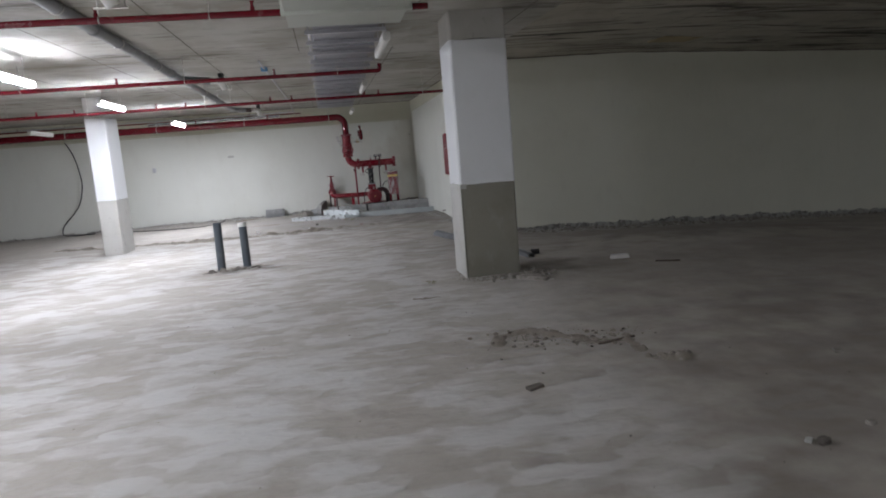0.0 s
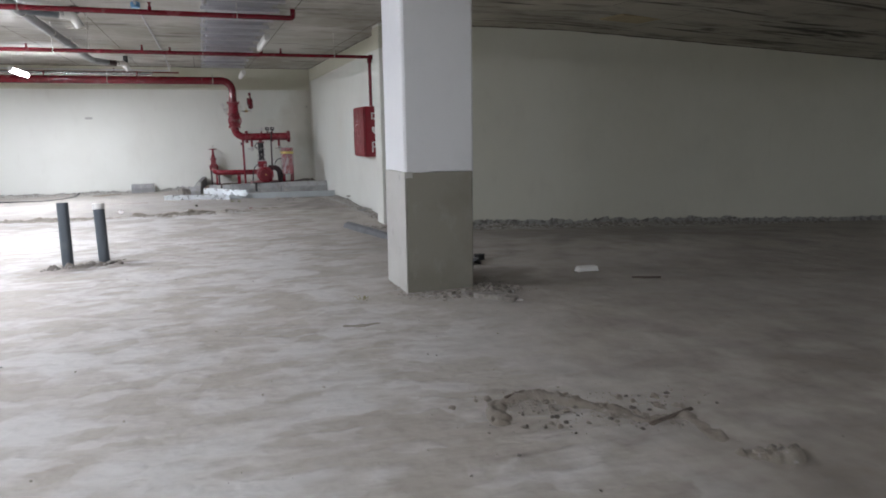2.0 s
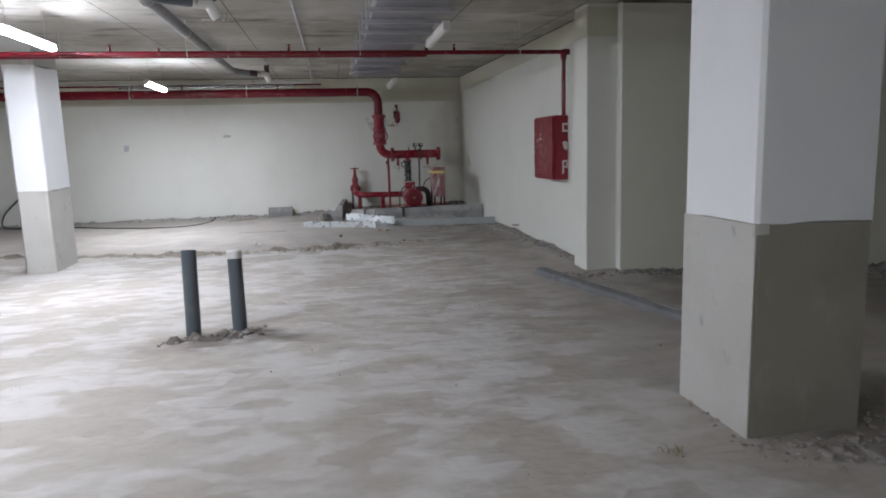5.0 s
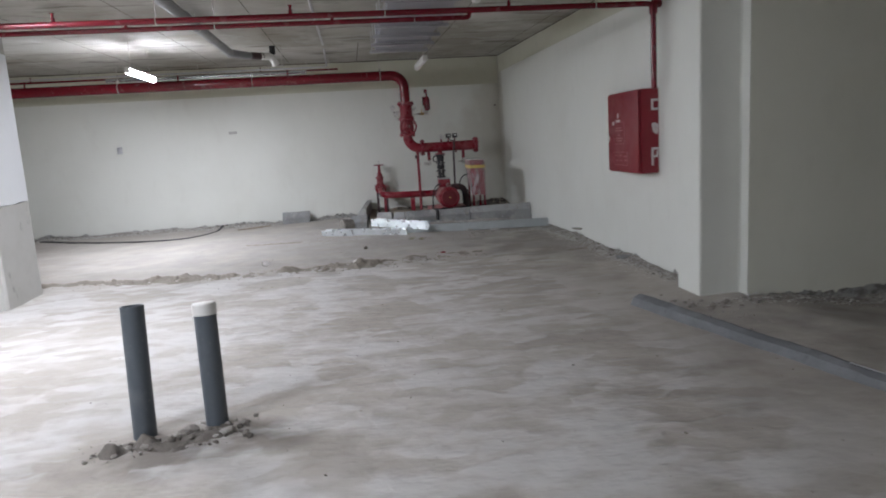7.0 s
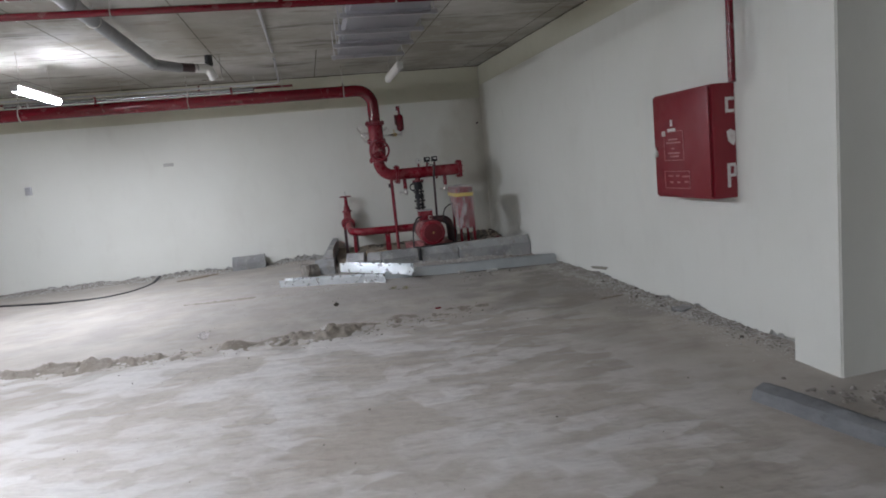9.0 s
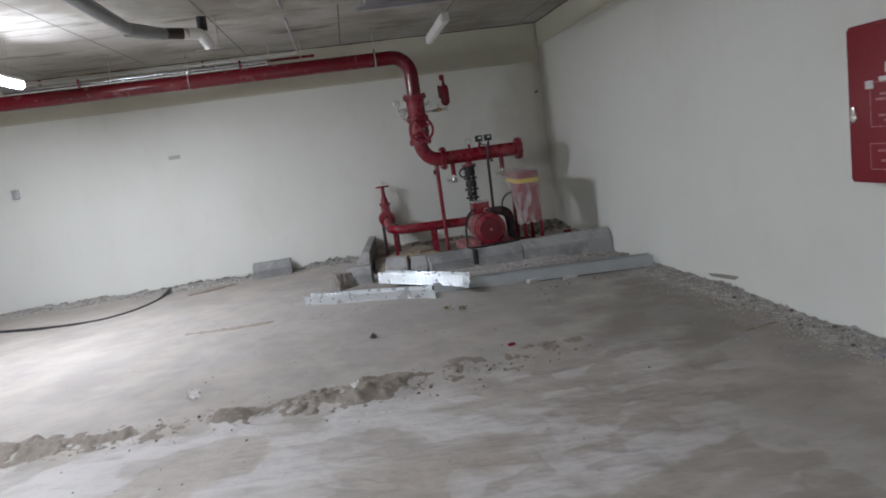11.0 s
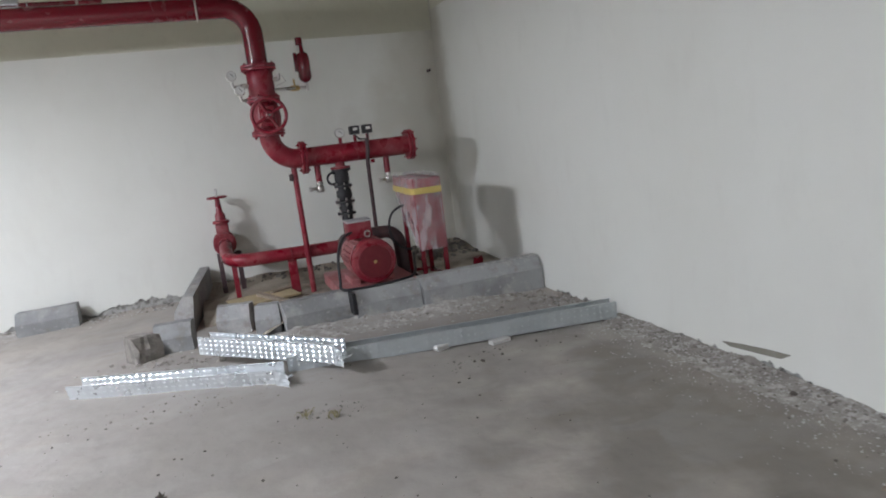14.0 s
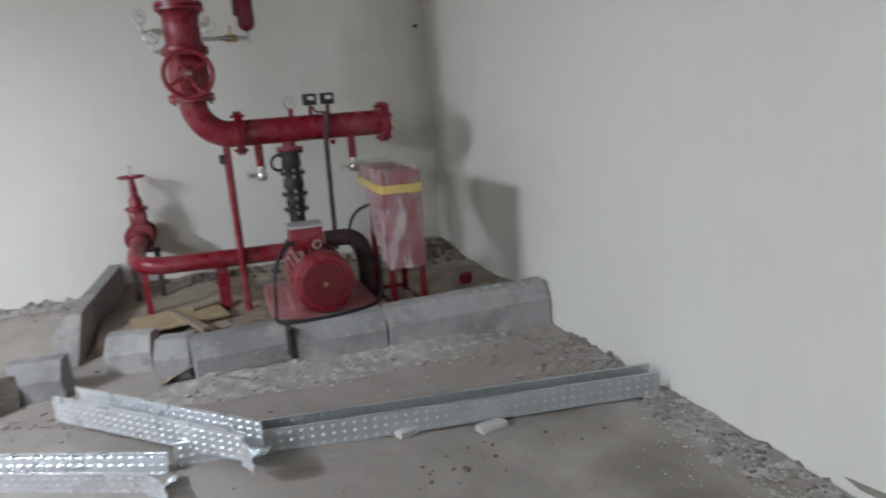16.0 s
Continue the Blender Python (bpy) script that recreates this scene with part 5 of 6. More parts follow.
def control_panel():
    root = thing("control_panel", (1.47, 17.885, 0.17), "red control panel wrapped in clear film on a steel stand", "control panel", turn=-2)
    hx, hy = 0.115, 0.36

    def underside(y):
        return 0.46 * max(0.0, (y + hy) / (2 * hy))

    bm = bmesh.new()
    for v in box(bm, (0, 0, 0.56), (2 * hx, 2 * hy, 0.58), 0.008):
        if v.co.z < 0.4 and v.co.y > 0:
            v.co.z += 0.46
    part("panel_box", bm, M_REDDUST, root, "red steel box")
    for x, y in ((-0.095, -0.335), (0.095, -0.335), (0.095, 0.155), (-0.095, 0.155)):
        bm = bmesh.new()
        box(bm, (x, y, 0.13 if y < 0 else 0.30), (0.035, 0.035, 0.30 if y < 0 else 0.64), 0.003)
        part("leg", bm, M_RED, root)
    for c, q in (((0, -0.335, 0.02), (0.16, 0.025, 0.025)), ((0, 0.155, 0.02), (0.16, 0.025, 0.025)), ((-0.095, -0.09, 0.02), (0.025, 0.46, 0.025)), ((0.095, -0.09, 0.02), (0.025, 0.46, 0.025))):
        bm = bmesh.new()
        box(bm, c, q, 0.003)
        part("foot_rail", bm, M_RED, root)
    n = 64
    bm = bmesh.new()
    rows = []
    for j in range(19):
        f = j / 18
        ring = []
        for k in range(n):
            a = 2 * math.pi * k / n
            c, q = math.cos(a), math.sin(a)
            d = 1 / max(abs(c) / (hx + 0.008), abs(q) / (hy + 0.008))
            d = min(d, math.hypot(hx, hy) * 0.985)
            slack = 0.003 + 0.018 * (1 - f) ** 1.5 * max(0.0, -c * 0.7 - q * 0.2) if f < 0.8 else 0.003
            wr = 0.010 * noise.noise(Vector((c * 3, q * 5, f * 2.2))) + 0.007 * noise.noise(Vector((c * 9, q * 14, f * 4)))
            x, y = c * (d + slack + max(0.0, wr)), q * (d + slack + max(0.0, wr))
            z0 = 0.27 + underside(y) * 0.9 + 0.03 * noise.noise(Vector((c * 3, q * 3, 7)))
            ring.append(bm.verts.new((x, y, z0 + (0.872 - z0) * f)))
        rows.append(ring)
    for u, v in zip(rows, rows[1:]):
        for k in range(n):
            bm.faces.new((u[k], u[(k + 1) % n], v[(k + 1) % n], v[k]))
    bm.faces.new(rows[-1])
    part("plastic_wrap", bm, M_FILM, root, "crumpled clear plastic wrap")
    bm = bmesh.new()
    rows = []
    for z in (0.725, 0.775):
        ring = []
        for k in range(n):
            a = 2 * math.pi * k / n
            c, q = math.cos(a), math.sin(a)
            d = min(1 / max(abs(c) / (hx + 0.016), abs(q) / (hy + 0.016)), math.hypot(hx, hy) * 1.01)
            ring.append(bm.verts.new((c * d, q * d, z + 0.008 * noise.noise(Vector((c * 3, q * 3, z * 9))))))
        rows.append(ring)
    for k in range(n):
        bm.faces.new((rows[0][k], rows[0][(k + 1) % n], rows[1][(k + 1) % n], rows[1][k]))
    part("tape_band", bm, M_TAPE, root, "yellow tape band")
    bm = bmesh.new()
    sweep(bm, [(-0.12 - 0.16 * math.sin(math.pi * i / 24) ** 0.8, 0.05 * math.cos(i / 8) - 0.03, 0.62 + 0.03 * math.sin(math.pi * i / 12) - 0.37 * i / 24) for i in range(25)], 0.010, 8)
    part("cable_loop", bm, M_BLACK, root, "dark cable loop")
    return root


control_panel()

# ---- kerb round the pump ----


def kerb_mesh(length, seed, width=0.15, height=0.30, broken=True, slant=0.0):
    """A precast kerb stone along x, with a chamfer on its front top edge."""
    rnd = random.Random(seed)
    bm = bmesh.new()
    prof = [(-width / 2, 0), (width / 2, 0), (width / 2, height), (-width / 2 + 0.065, height), (-width / 2, height - 0.095)]
    rings = []
    n = 7
    for i in range(n):
        x = -length / 2 + length * i / (n - 1)
        ring = []
        for y, z in prof:
            j = 0.012 if broken and i in (0, n - 1) else 0.002
            lean = slant * (1 - z / height) if i == n - 1 else 0.0
            ring.append(bm.verts.new((x + lean + rnd.uniform(-j, j), y + rnd.uniform(-0.002, 0.002), z + rnd.uniform(-0.003, 0.003))))
        rings.append(ring)
    for u, v in zip(rings, rings[1:]):
        for k in range(5):
            bm.faces.new((u[k], u[(k + 1) % 5], v[(k + 1) % 5], v[k]))
    bm.faces.new(rings[0][::-1]), bm.faces.new(rings[-1])
    bmesh.ops.bevel(bm, geom=[e for e in bm.edges if e.calc_face_angle(0) > 0.5], offset=0.006, segments=1, affect="EDGES")
    return bm


def kerb_stone(at, length, turn, seed, label, height=0.30, width=0.15, tip=(0, 0), slant=0.0):
    ob = part("kerb_stone", kerb_mesh(length, seed, width, height, slant=slant), M_KERB, angle=30)
    ob.matrix_basis = pose(*at, tip[0], tip[1], turn)
    return tagged(ob, label, "kerb stone", "kerb stones round the pump")


kerb_stone((1.765, 17.375, -0.03), 1.03, 0.5, 1, "long grey concrete kerb stone against the wall", 0.295, 0.17)
kerb_stone((0.975, 17.375, -0.03), 0.53, 0.5, 2, "grey concrete kerb stone splashed with mortar", 0.285, 0.17)
kerb_stone((0.44, 17.44, -0.03), 0.50, 3, 3, "grey concrete kerb stone with chamfered edge", 0.285, 0.17)
kerb_stone((0.09, 17.56, -0.04), 0.17, -14, 4, "short broken piece of grey kerb stone", 0.28)
kerb_stone((-0.15, 17.80, -0.05), 0.26, -16, 5, "short broken piece of grey kerb stone", 0.28)
kerb_stone((-0.46, 18.78, -0.02), 1.10, -97, 6, "long kerb stone running back to the wall", 0.33, tip=(0, 3), slant=0.28)
kerb_stone((-0.59, 17.62, -0.03), 0.27, -8, 7, "loose broken block of grey kerb stone", 0.25)
kerb_stone((-1.75, 19.20, 0.0), 0.50, 3, 8, "loose grey kerb stone lying by the wall", 0.22, 0.16)


def fill_height(x, y):
    if not (-0.40 < x < EAST and 17.43 < y < NORTH):
        return -1.0
    low = max(0.0, min(1.0, (0.185 - x) / 0.27)) * max(0.0, min(1.0, (18.28 - y) / 0.255))
    heap = 0.05 * math.exp(-((x - 2.1) / 0.28) ** 2 - ((y - 19.15) / 0.3) ** 2)
    return SUMP + heap + 0.03 * fbm(x, y, 2.4) + 0.05 * max(0.0, (y - 18.90) * 1.5) ** 2 - 0.14 * low


BANKS.append(fill_height)


def fill():
    """Sandy fill inside the kerb."""
    bm = bmesh.new()
    nx, ny = 60, 46
    x0, x1, y0, y1 = -0.40, EAST, 17.43, NORTH
    vs = [[bm.verts.new((x0 + (x1 - x0) * i / nx, y0 + (y1 - y0) * j / ny, fill_height(min(max(x0 + (x1 - x0) * i / nx, x0 + 0.001), x1 - 0.001), min(max(y0 + (y1 - y0) * j / ny, y0 + 0.001), y1 - 0.001)))) for i in range(nx + 1)] for j in range(ny + 1)]
    for j in range(ny):
        for i in range(nx):
            bm.faces.new((vs[j][i], vs[j][i + 1], vs[j + 1][i + 1], vs[j + 1][i]))
    return tagged(part("sand_fill", bm, M_DIRT), "sandy brown fill behind the kerb stones", "sand", kind="structure")


fill()

# ---- loose things ----


def tray(name, a, b, label, width=0.10, side=0.085, z0=0.004, z1=0.004, roll=0.0, metal=M_GALV, rows=3, flap=False, slot=(0.009, 0.004), splay=0.0):
    """A perforated cable tray from a to b."""
    a, b = Vector((*a, z0)), Vector((*b, z1))
    length = (b - a).length
    root = thing(name, (*a.xy, z0), label, "cable tray", "galvanised cable trays")
    pitch = 0.045
    n = int(length / pitch)

    def sheet(rows, origin, u, v, depth, lip):
        bm = bmesh.new()
        hole_u, hole_v = slot
        for i in range(n):
            for j in range(rows):
                c = Vector(origin) + u * (pitch * (i + 0.5)) + v * (depth * (j + 0.5) / rows)
                h, k = pitch / 2, depth / rows / 2
                outer = [bm.verts.new(c + u * su * h + v * sv * k) for su, sv in ((-1, -1), (1, -1), (1, 1), (-1, 1))]
                inner = [bm.verts.new(c + u * su * hole_u + v * sv * hole_v) for su, sv in ((-1, -1), (1, -1), (1, 1), (-1, 1))]
                for e in range(4):
                    bm.faces.new((outer[e], outer[(e + 1) % 4], inner[(e + 1) % 4], inner[e]))
                # punched tongue, lower edge pressed outwards
                out = u.cross(v) * 0.004
                q = [bm.verts.new(w.co + (out if k < 2 else Vector((0, 0, 0)))) for k, w in enumerate(inner)]
                bm.faces.new(q)
        bmesh.ops.remove_doubles(bm, verts=bm.verts, dist=0.0004)
        if lip:
            o = Vector(origin) + v * depth
            w = lip
            q = [bm.verts.new(p) for p in (o, o + u * (n * pitch), o + u * (n * pitch) + w, o + w)]
            bm.faces.new(q)
        return bm

    X, Y, Z = Vector((1, 0, 0)), Vector((0, 1, 0)), Vector((0, 0, 1))
    pieces = (("tray_base", sheet(3, (0, -width / 2, 0), X, Y, width, None)),
              ("tray_side", sheet(rows, (0, -width / 2, 0), X, (Z - Y * splay).normalized(), side, Y * 0.014)),
              ("tray_side", sheet(rows, (0, width / 2, 0), X, (Z + Y * splay).normalized(), side, -Y * 0.014)))
    for nm, bm in pieces:
        ob = part(nm, bm, metal, root, smooth=False)
        mod = ob.modifiers.new("thick", "SOLIDIFY")
        mod.thickness = 0.0016
    if flap:
        # torn end of the sheet, bent outwards
        bm = bmesh.new()
        e = n * pitch
        n_u, n_v = 5, 5
        grid = [[bm.verts.new((e + 0.10 * i / n_u + 0.012 * noise.noise(Vector((i, j * 1.7, 3))), -width / 2 - 0.02 - 0.045 * i / n_u + 0.03 * noise.noise(Vector((i * 1.3, j, 8))) * i / n_u, side * j / n_v * (1 - 0.25 * i / n_u) + 0.01 * i / n_u)) for j in range(n_v + 1)] for i in range(n_u + 1)]
        for i in range(n_u):
            for j in range(n_v):
                bm.faces.new((grid[i][j], grid[i + 1][j], grid[i + 1][j + 1], grid[i][j + 1]))
        bm.faces.new([bm.verts.new(p) for p in ((e, -width / 2 + 0.01, 0.002), (e, width / 2 - 0.02, 0.002), (e + 0.06, width / 2 - 0.03, 0.035), (e + 0.09, -width / 2 + 0.02, 0.045))])
        ob = part("end_flap", bm, metal, root, "bent torn sheet end", smooth=False)
        mod = ob.modifiers.new("thick", "SOLIDIFY")
        mod.thickness = 0.0016
    d = b - a
    root.matrix_basis = Matrix.Translation(a) @ Matrix.Rotation(math.atan2(d.y, d.x), 4, "Z") @ Matrix.Rotation(-math.atan2(d.z, d.xy.length), 4, "Y") @ Matrix.Rotation(radians(roll), 4, "X")
    return root


tray("cable_tray", (-1.163, 17.0), (0.06, 16.41), "bright perforated galvanised cable tray on the floor", z0=0.008, z1=0.012, width=0.12, side=0.10, flap=True, rows=3, slot=(0.008, 0.0042), splay=0.2)
tray("cable_tray", (-0.37, 17.10), (0.43, 16.36), "bright perforated galvanised cable tray resting on another", z0=0.10, z1=0.075, width=0.12, side=0.12, flap=True, rows=4, slot=(0.007, 0.0036))
tray("cable_tray", (0.12, 16.58), (2.285, 16.22), "long dull galvanised cable tray reaching the wall", z0=0.008, z1=0.012, side=0.11, width=0.11, metal=M_GALVOLD, rows=3, slot=(0.006, 0.0055))


def pvc_stub(at, top, lean, cap):
    root = thing("pipe_stub", (*at, -0.05), "dark grey plastic pipe stub with a white cap" if cap else "dark grey open plastic pipe stub", "pipe stub", "pipe stubs in the floor")
    bm = bmesh.new()
    lx, ly = lean
    h = top + 0.05
    r = 0.056
    axis = turned((lx, ly, h))
    lathe(bm, [(r, 0), (r, h - (0.01 if cap else 0)), (r - 0.006, h - (0.01 if cap else 0)), (r - 0.006, 0.2)], axis, 28, close=False)
    part("pipe", bm, M_PVC, root)
    if cap:
        bm = bmesh.new()
        lathe(bm, [(r + 0.001, h - 0.062), (r + 0.003, h - 0.06), (r + 0.004, h - 0.006), (r - 0.004, h + 0.002)], axis, 28)
        part("cap", bm, M_WHITEPVC, root, "white push-on cap")
    return root


pvc_stub((-1.787, 9.77), 0.665, (0.0, 0.06), False)
pvc_stub((-1.445, 9.83), 0.635, (-0.015, 0.07), True)


def hanging_cable():
    root = thing("loose_cable", (-6.9, 19.3, 2.45), "black cable hanging down the wall", "cable")
    bm = bmesh.new()
    sweep(bm, smooth([(0, 0, 0), (0.16, -0.02, -0.35), (0.25, -0.03, -0.8), (0.26, -0.03, -1.2), (0.1, -0.04, -1.7), (-0.3, -0.06, -2.15), (-0.35, -0.1, -2.38), (-0.1, -0.3, -2.42), (0.5, -0.3, -2.43)]), 0.014, 8)
    part("cable", bm, M_BLACK, root)
    root = thing("floor_cable", (-5.9, 18.7, 0.02), "black cable lying along the wall foot", "cable")
    bm = bmesh.new()
    pts = smooth([(-0.4, 0.45, 0.0), (0.2, 0.0, 0.0), (0.8, -0.38, 0.0), (1.6, -0.72, 0.0), (2.2, -0.82, 0.0), (2.52, -0.66, 0.0), (2.70, -0.32, 0.0), (2.77, 0.08, 0.0), (2.81, 0.44, 0.05)])
    sweep(bm, pts, 0.013, 8)
    sweep(bm, [(p[0] + 0.03 - 0.05 * k / len(pts), p[1] + 0.045, p[2] + 0.004) for k, p in enumerate(pts)], 0.011, 8)
    part("cable", bm, M_BLACK, root)


hanging_cable()


def edging():
    root = thing("floor_edging", (1.53, 11.33, 0), "grey cement edging strip across the floor", "edging")
    bm = bmesh.new()
    pts = [(1.53, 11.33), (1.60, 11.0), (1.72, 10.4), (1.86, 9.8), (1.96, 9.3), (2.09, 8.80), (2.13, 8.45), (2.17, 8.05)]
    rows = []
    line = smooth([(x, y, 0) for x, y in pts], 12)
    for k, p in enumerate(line):
        w = 1.75 - 0.7 * k / len(line)
        wob = 0.012 * noise.noise(Vector((p.y * 3, 0, 1)))
        rows.append([bm.verts.new((p.x - 1.53 + wob + dx * w + 0.007 * noise.noise(Vector((p.y * 14, dx * 40, 2))), p.y - 11.33, z * w + 0.007 * noise.noise(Vector((p.y * 11, dx * 40, 5))))) for dx, z in ((-0.05, -0.012), (-0.032, 0.036), (0.0, 0.05), (0.028, 0.042), (0.045, -0.012))])
    for u, v in zip(rows, rows[1:]):
        for k in range(4):
            bm.faces.new((u[k], u[k + 1], v[k + 1], v[k]))
    part("strip", bm, M_EDGE, root)
    # thin pale bar added as the bright highlight along the strip's top
    bm = bmesh.new()
    sweep(bm, [(p.x - 1.53 + 0.012, p.y - 11.33, 0.066 + 0.004 * noise.noise(Vector((p.y * 5, 3, 1)))) for p in line[len(line) // 2:]], 0.005, 8)
    part("edge_bar", bm, M_KERB, root, "pale bar drawn as the strip's highlight line")


edging()


def wall_switch():
    root = thing("socket_box", (-4.80, NORTH, 1.556), "small grey outlet box on the wall", "outlet")
    bm = bmesh.new()
    box(bm, (0, -0.02, 0), (0.085, 0.04, 0.12), 0.008)
    part("box", bm, M_GALVDULL, root)
    root = thing("socket_plate", (-2.778, NORTH, 1.762), "small pale plate on the wall", "outlet")
    bm = bmesh.new()
    box(bm, (0, -0.006, 0), (0.15, 0.012, 0.05), 0.004)
    part("plate", bm, M_SKIM, root)
    root = thing("wall_bolt", (EAST - 0.1, NORTH, 2.005), "rusty bolt sticking out of the wall", "bolt")
    bm = bmesh.new()
    sweep(bm, [(0, 0, 0), (0.0, -0.07, 0)], 0.014, 8)
    part("shank", bm, M_DARKSTEEL, root)


wall_switch()


def litter(name, at, size, material, label, category, seed=0, turn=0, z=None):
    ob_bm = bmesh.new()
    rnd = random.Random(seed)
    box(ob_bm, (0, 0, size[2] / 2), size, min(size) * 0.2)
    for v in ob_bm.verts:
        v.co += Vector((rnd.gauss(0, 1), rnd.gauss(0, 1), rnd.gauss(0, 0.6))) * min(size) * 0.12
    ob = part(name, ob_bm, material, smooth=False)
    ob.matrix_basis = pose(at[0], at[1], ground(*at) - 0.002 if z is None else z, 0, 0, turn)
    return tagged(ob, label, category)


litter("plastic_offcut", (3.02, 7.36), (0.20, 0.075, 0.05), M_WHITEPVC, "white plastic offcut lying on the floor", "litter", 3, -8)
litter("dark_can", (2.30, 8.30), (0.09, 0.08, 0.06), M_BLACK, "small black can on the floor", "litter", 4, 20)
litter("wood_strip", (3.38, 6.93), (0.26, 0.03, 0.018), M_DARKWOOD, "dark wooden strip on the floor", "litter", 5, -20)
litter("wood_chip", (0.83, 3.70), (0.10, 0.045, 0.02), M_SOIL, "dark splintered chip on the floor", "litter", 6, 25)
litter("wood_strip", (1.62, 4.36), (0.30, 0.02, 0.014), M_DARKWOOD, "dark wooden strip on the floor", "litter", 7, 14)
litter("wood_strip", (1.05, 4.86), (0.13, 0.018, 0.014), M_DARKWOOD, "dark wooden strip on the floor", "litter", 8, 18)
litter("mortar_lump", (2.20, 13.2), (0.16, 0.12, 0.035), M_KERB, "flat mortar lump by the wall", "rubble", 9, 15)
litter("mortar_chip", (1.06, 16.38), (0.09, 0.07, 0.035), M_FLAKE, "white plaster chip by the tray", "rubble", 10, 20)
litter("mortar_chip", (1.42, 16.26), (0.13, 0.06, 0.025), M_FLAKE, "white plaster chip by the tray", "rubble", 11, 10)
litter("wood_batten", (0.17, 18.05), (0.05, 0.55, 0.03), M_WOOD, "grey wooden batten on the sand", "batten", 12, 22, SUMP + 0.04)
litter("ply_offcut", (0.10, 18.22), (0.55, 0.36, 0.014), M_PLY, "stained ply offcut lying on the sand", "board", 80, 12, SUMP + 0.03)
litter("wood_batten", (0.26, 18.35), (0.20, 0.05, 0.03), M_WOOD, "broken brown board on the sand", "batten", 13, 30, SUMP + 0.03)
litter("paper_cup", (1.98, 17.95), (0.07, 0.07, 0.07), M_RED, "crushed red cup on the sand", "litter", 16, 15, SUMP + 0.03)
litter("steel_strip", (1.95, 14.0), (0.25, 0.012, 0.008), M_WOOD, "thin strip lying on the floor", "litter", 14, 12)
bm = kerb_mesh(0.20, 22, 0.17, 0.20)
for v in bm.verts:
    if v.co.x < -0.02:
        v.co += Vector((0.05 * noise.noise(v.co * 9), 0.03 * noise.noise(v.co * 11 + Vector((5, 0, 0))), -0.25 * abs(v.co.x) * max(0.0, v.co.z) / 0.2))
broken = part("broken_block", bm, M_STONE, smooth=False)
broken.matrix_basis = pose(-0.82, 17.52, 0.0, 0, 14, 35)
tagged(broken, "broken corner of a concrete block", "rubble")


def debris_bank(name, label, line, width, height, step, material, seed):
    """A bank of crumbled mortar along a line in plan; it lies highest beside the line's own side and thins out to the floor."""
    a, b, n = Vector((*line[0], 0)), Vector((*line[1], 0)), Vector((*line[2], 0)).normalized()
    u, length = (b - a).normalized(), (b - a).length
    cu, cv = int(length / step), int(width / step)
    verts, faces = [], []

    def height_at(x, y):
        d = Vector((x, y, 0)) - a
        along, off = d.dot(u) / length, d.dot(n) / width
        if not (0 <= along <= 1 and 0 <= off <= 1):
            return -1.0
        f, ends = 1 - off, min(1.0, 4 * along, 4 * (1 - along))
        lump = 0.5 + 0.6 * fbm(x + seed, y, 1.6, 4) + 0.22 * fbm(x + seed, y, 9.0, 3)
        return ground(x, y) - 0.012 + ends * (0.014 * f + height * (f ** 1.3) * max(0.0, lump)) + 0.006 * f * fbm(x, y, 26.0, 3)

    BANKS.append(height_at)
    for i in range(cu + 1):
        for j in range(cv + 1):
            p = a + u * (length * i / cu) + n * (width * j / cv)
            f = 1 - j / cv
            ends = min(1.0, 4 * i / cu, 4 * (cu - i) / cu)
            lump = 0.5 + 0.6 * fbm(p.x + seed, p.y, 1.6, 4) + 0.22 * fbm(p.x + seed, p.y, 9.0, 3)
            z = ground(p.x, p.y) - 0.012 + ends * (0.014 * f + height * (f ** 1.3) * max(0.0, lump)) + 0.006 * f * fbm(p.x, p.y, 26.0, 3)
            verts.append((p.x, p.y, z))
    for i in range(cu):
        for j in range(cv):
            k = i * (cv + 1) + j
            faces.append((k, k + 1, k + cv + 2, k + cv + 1))
    me = bpy.data.meshes.new(name)
    me.from_pydata(verts, [], faces)
    me.materials.append(material)
    me.shade_smooth()
    return tagged(new(name, me), label, "rubble", kind="stuff")


def clamp(v):
    return max(0.0, min(1.0, v))


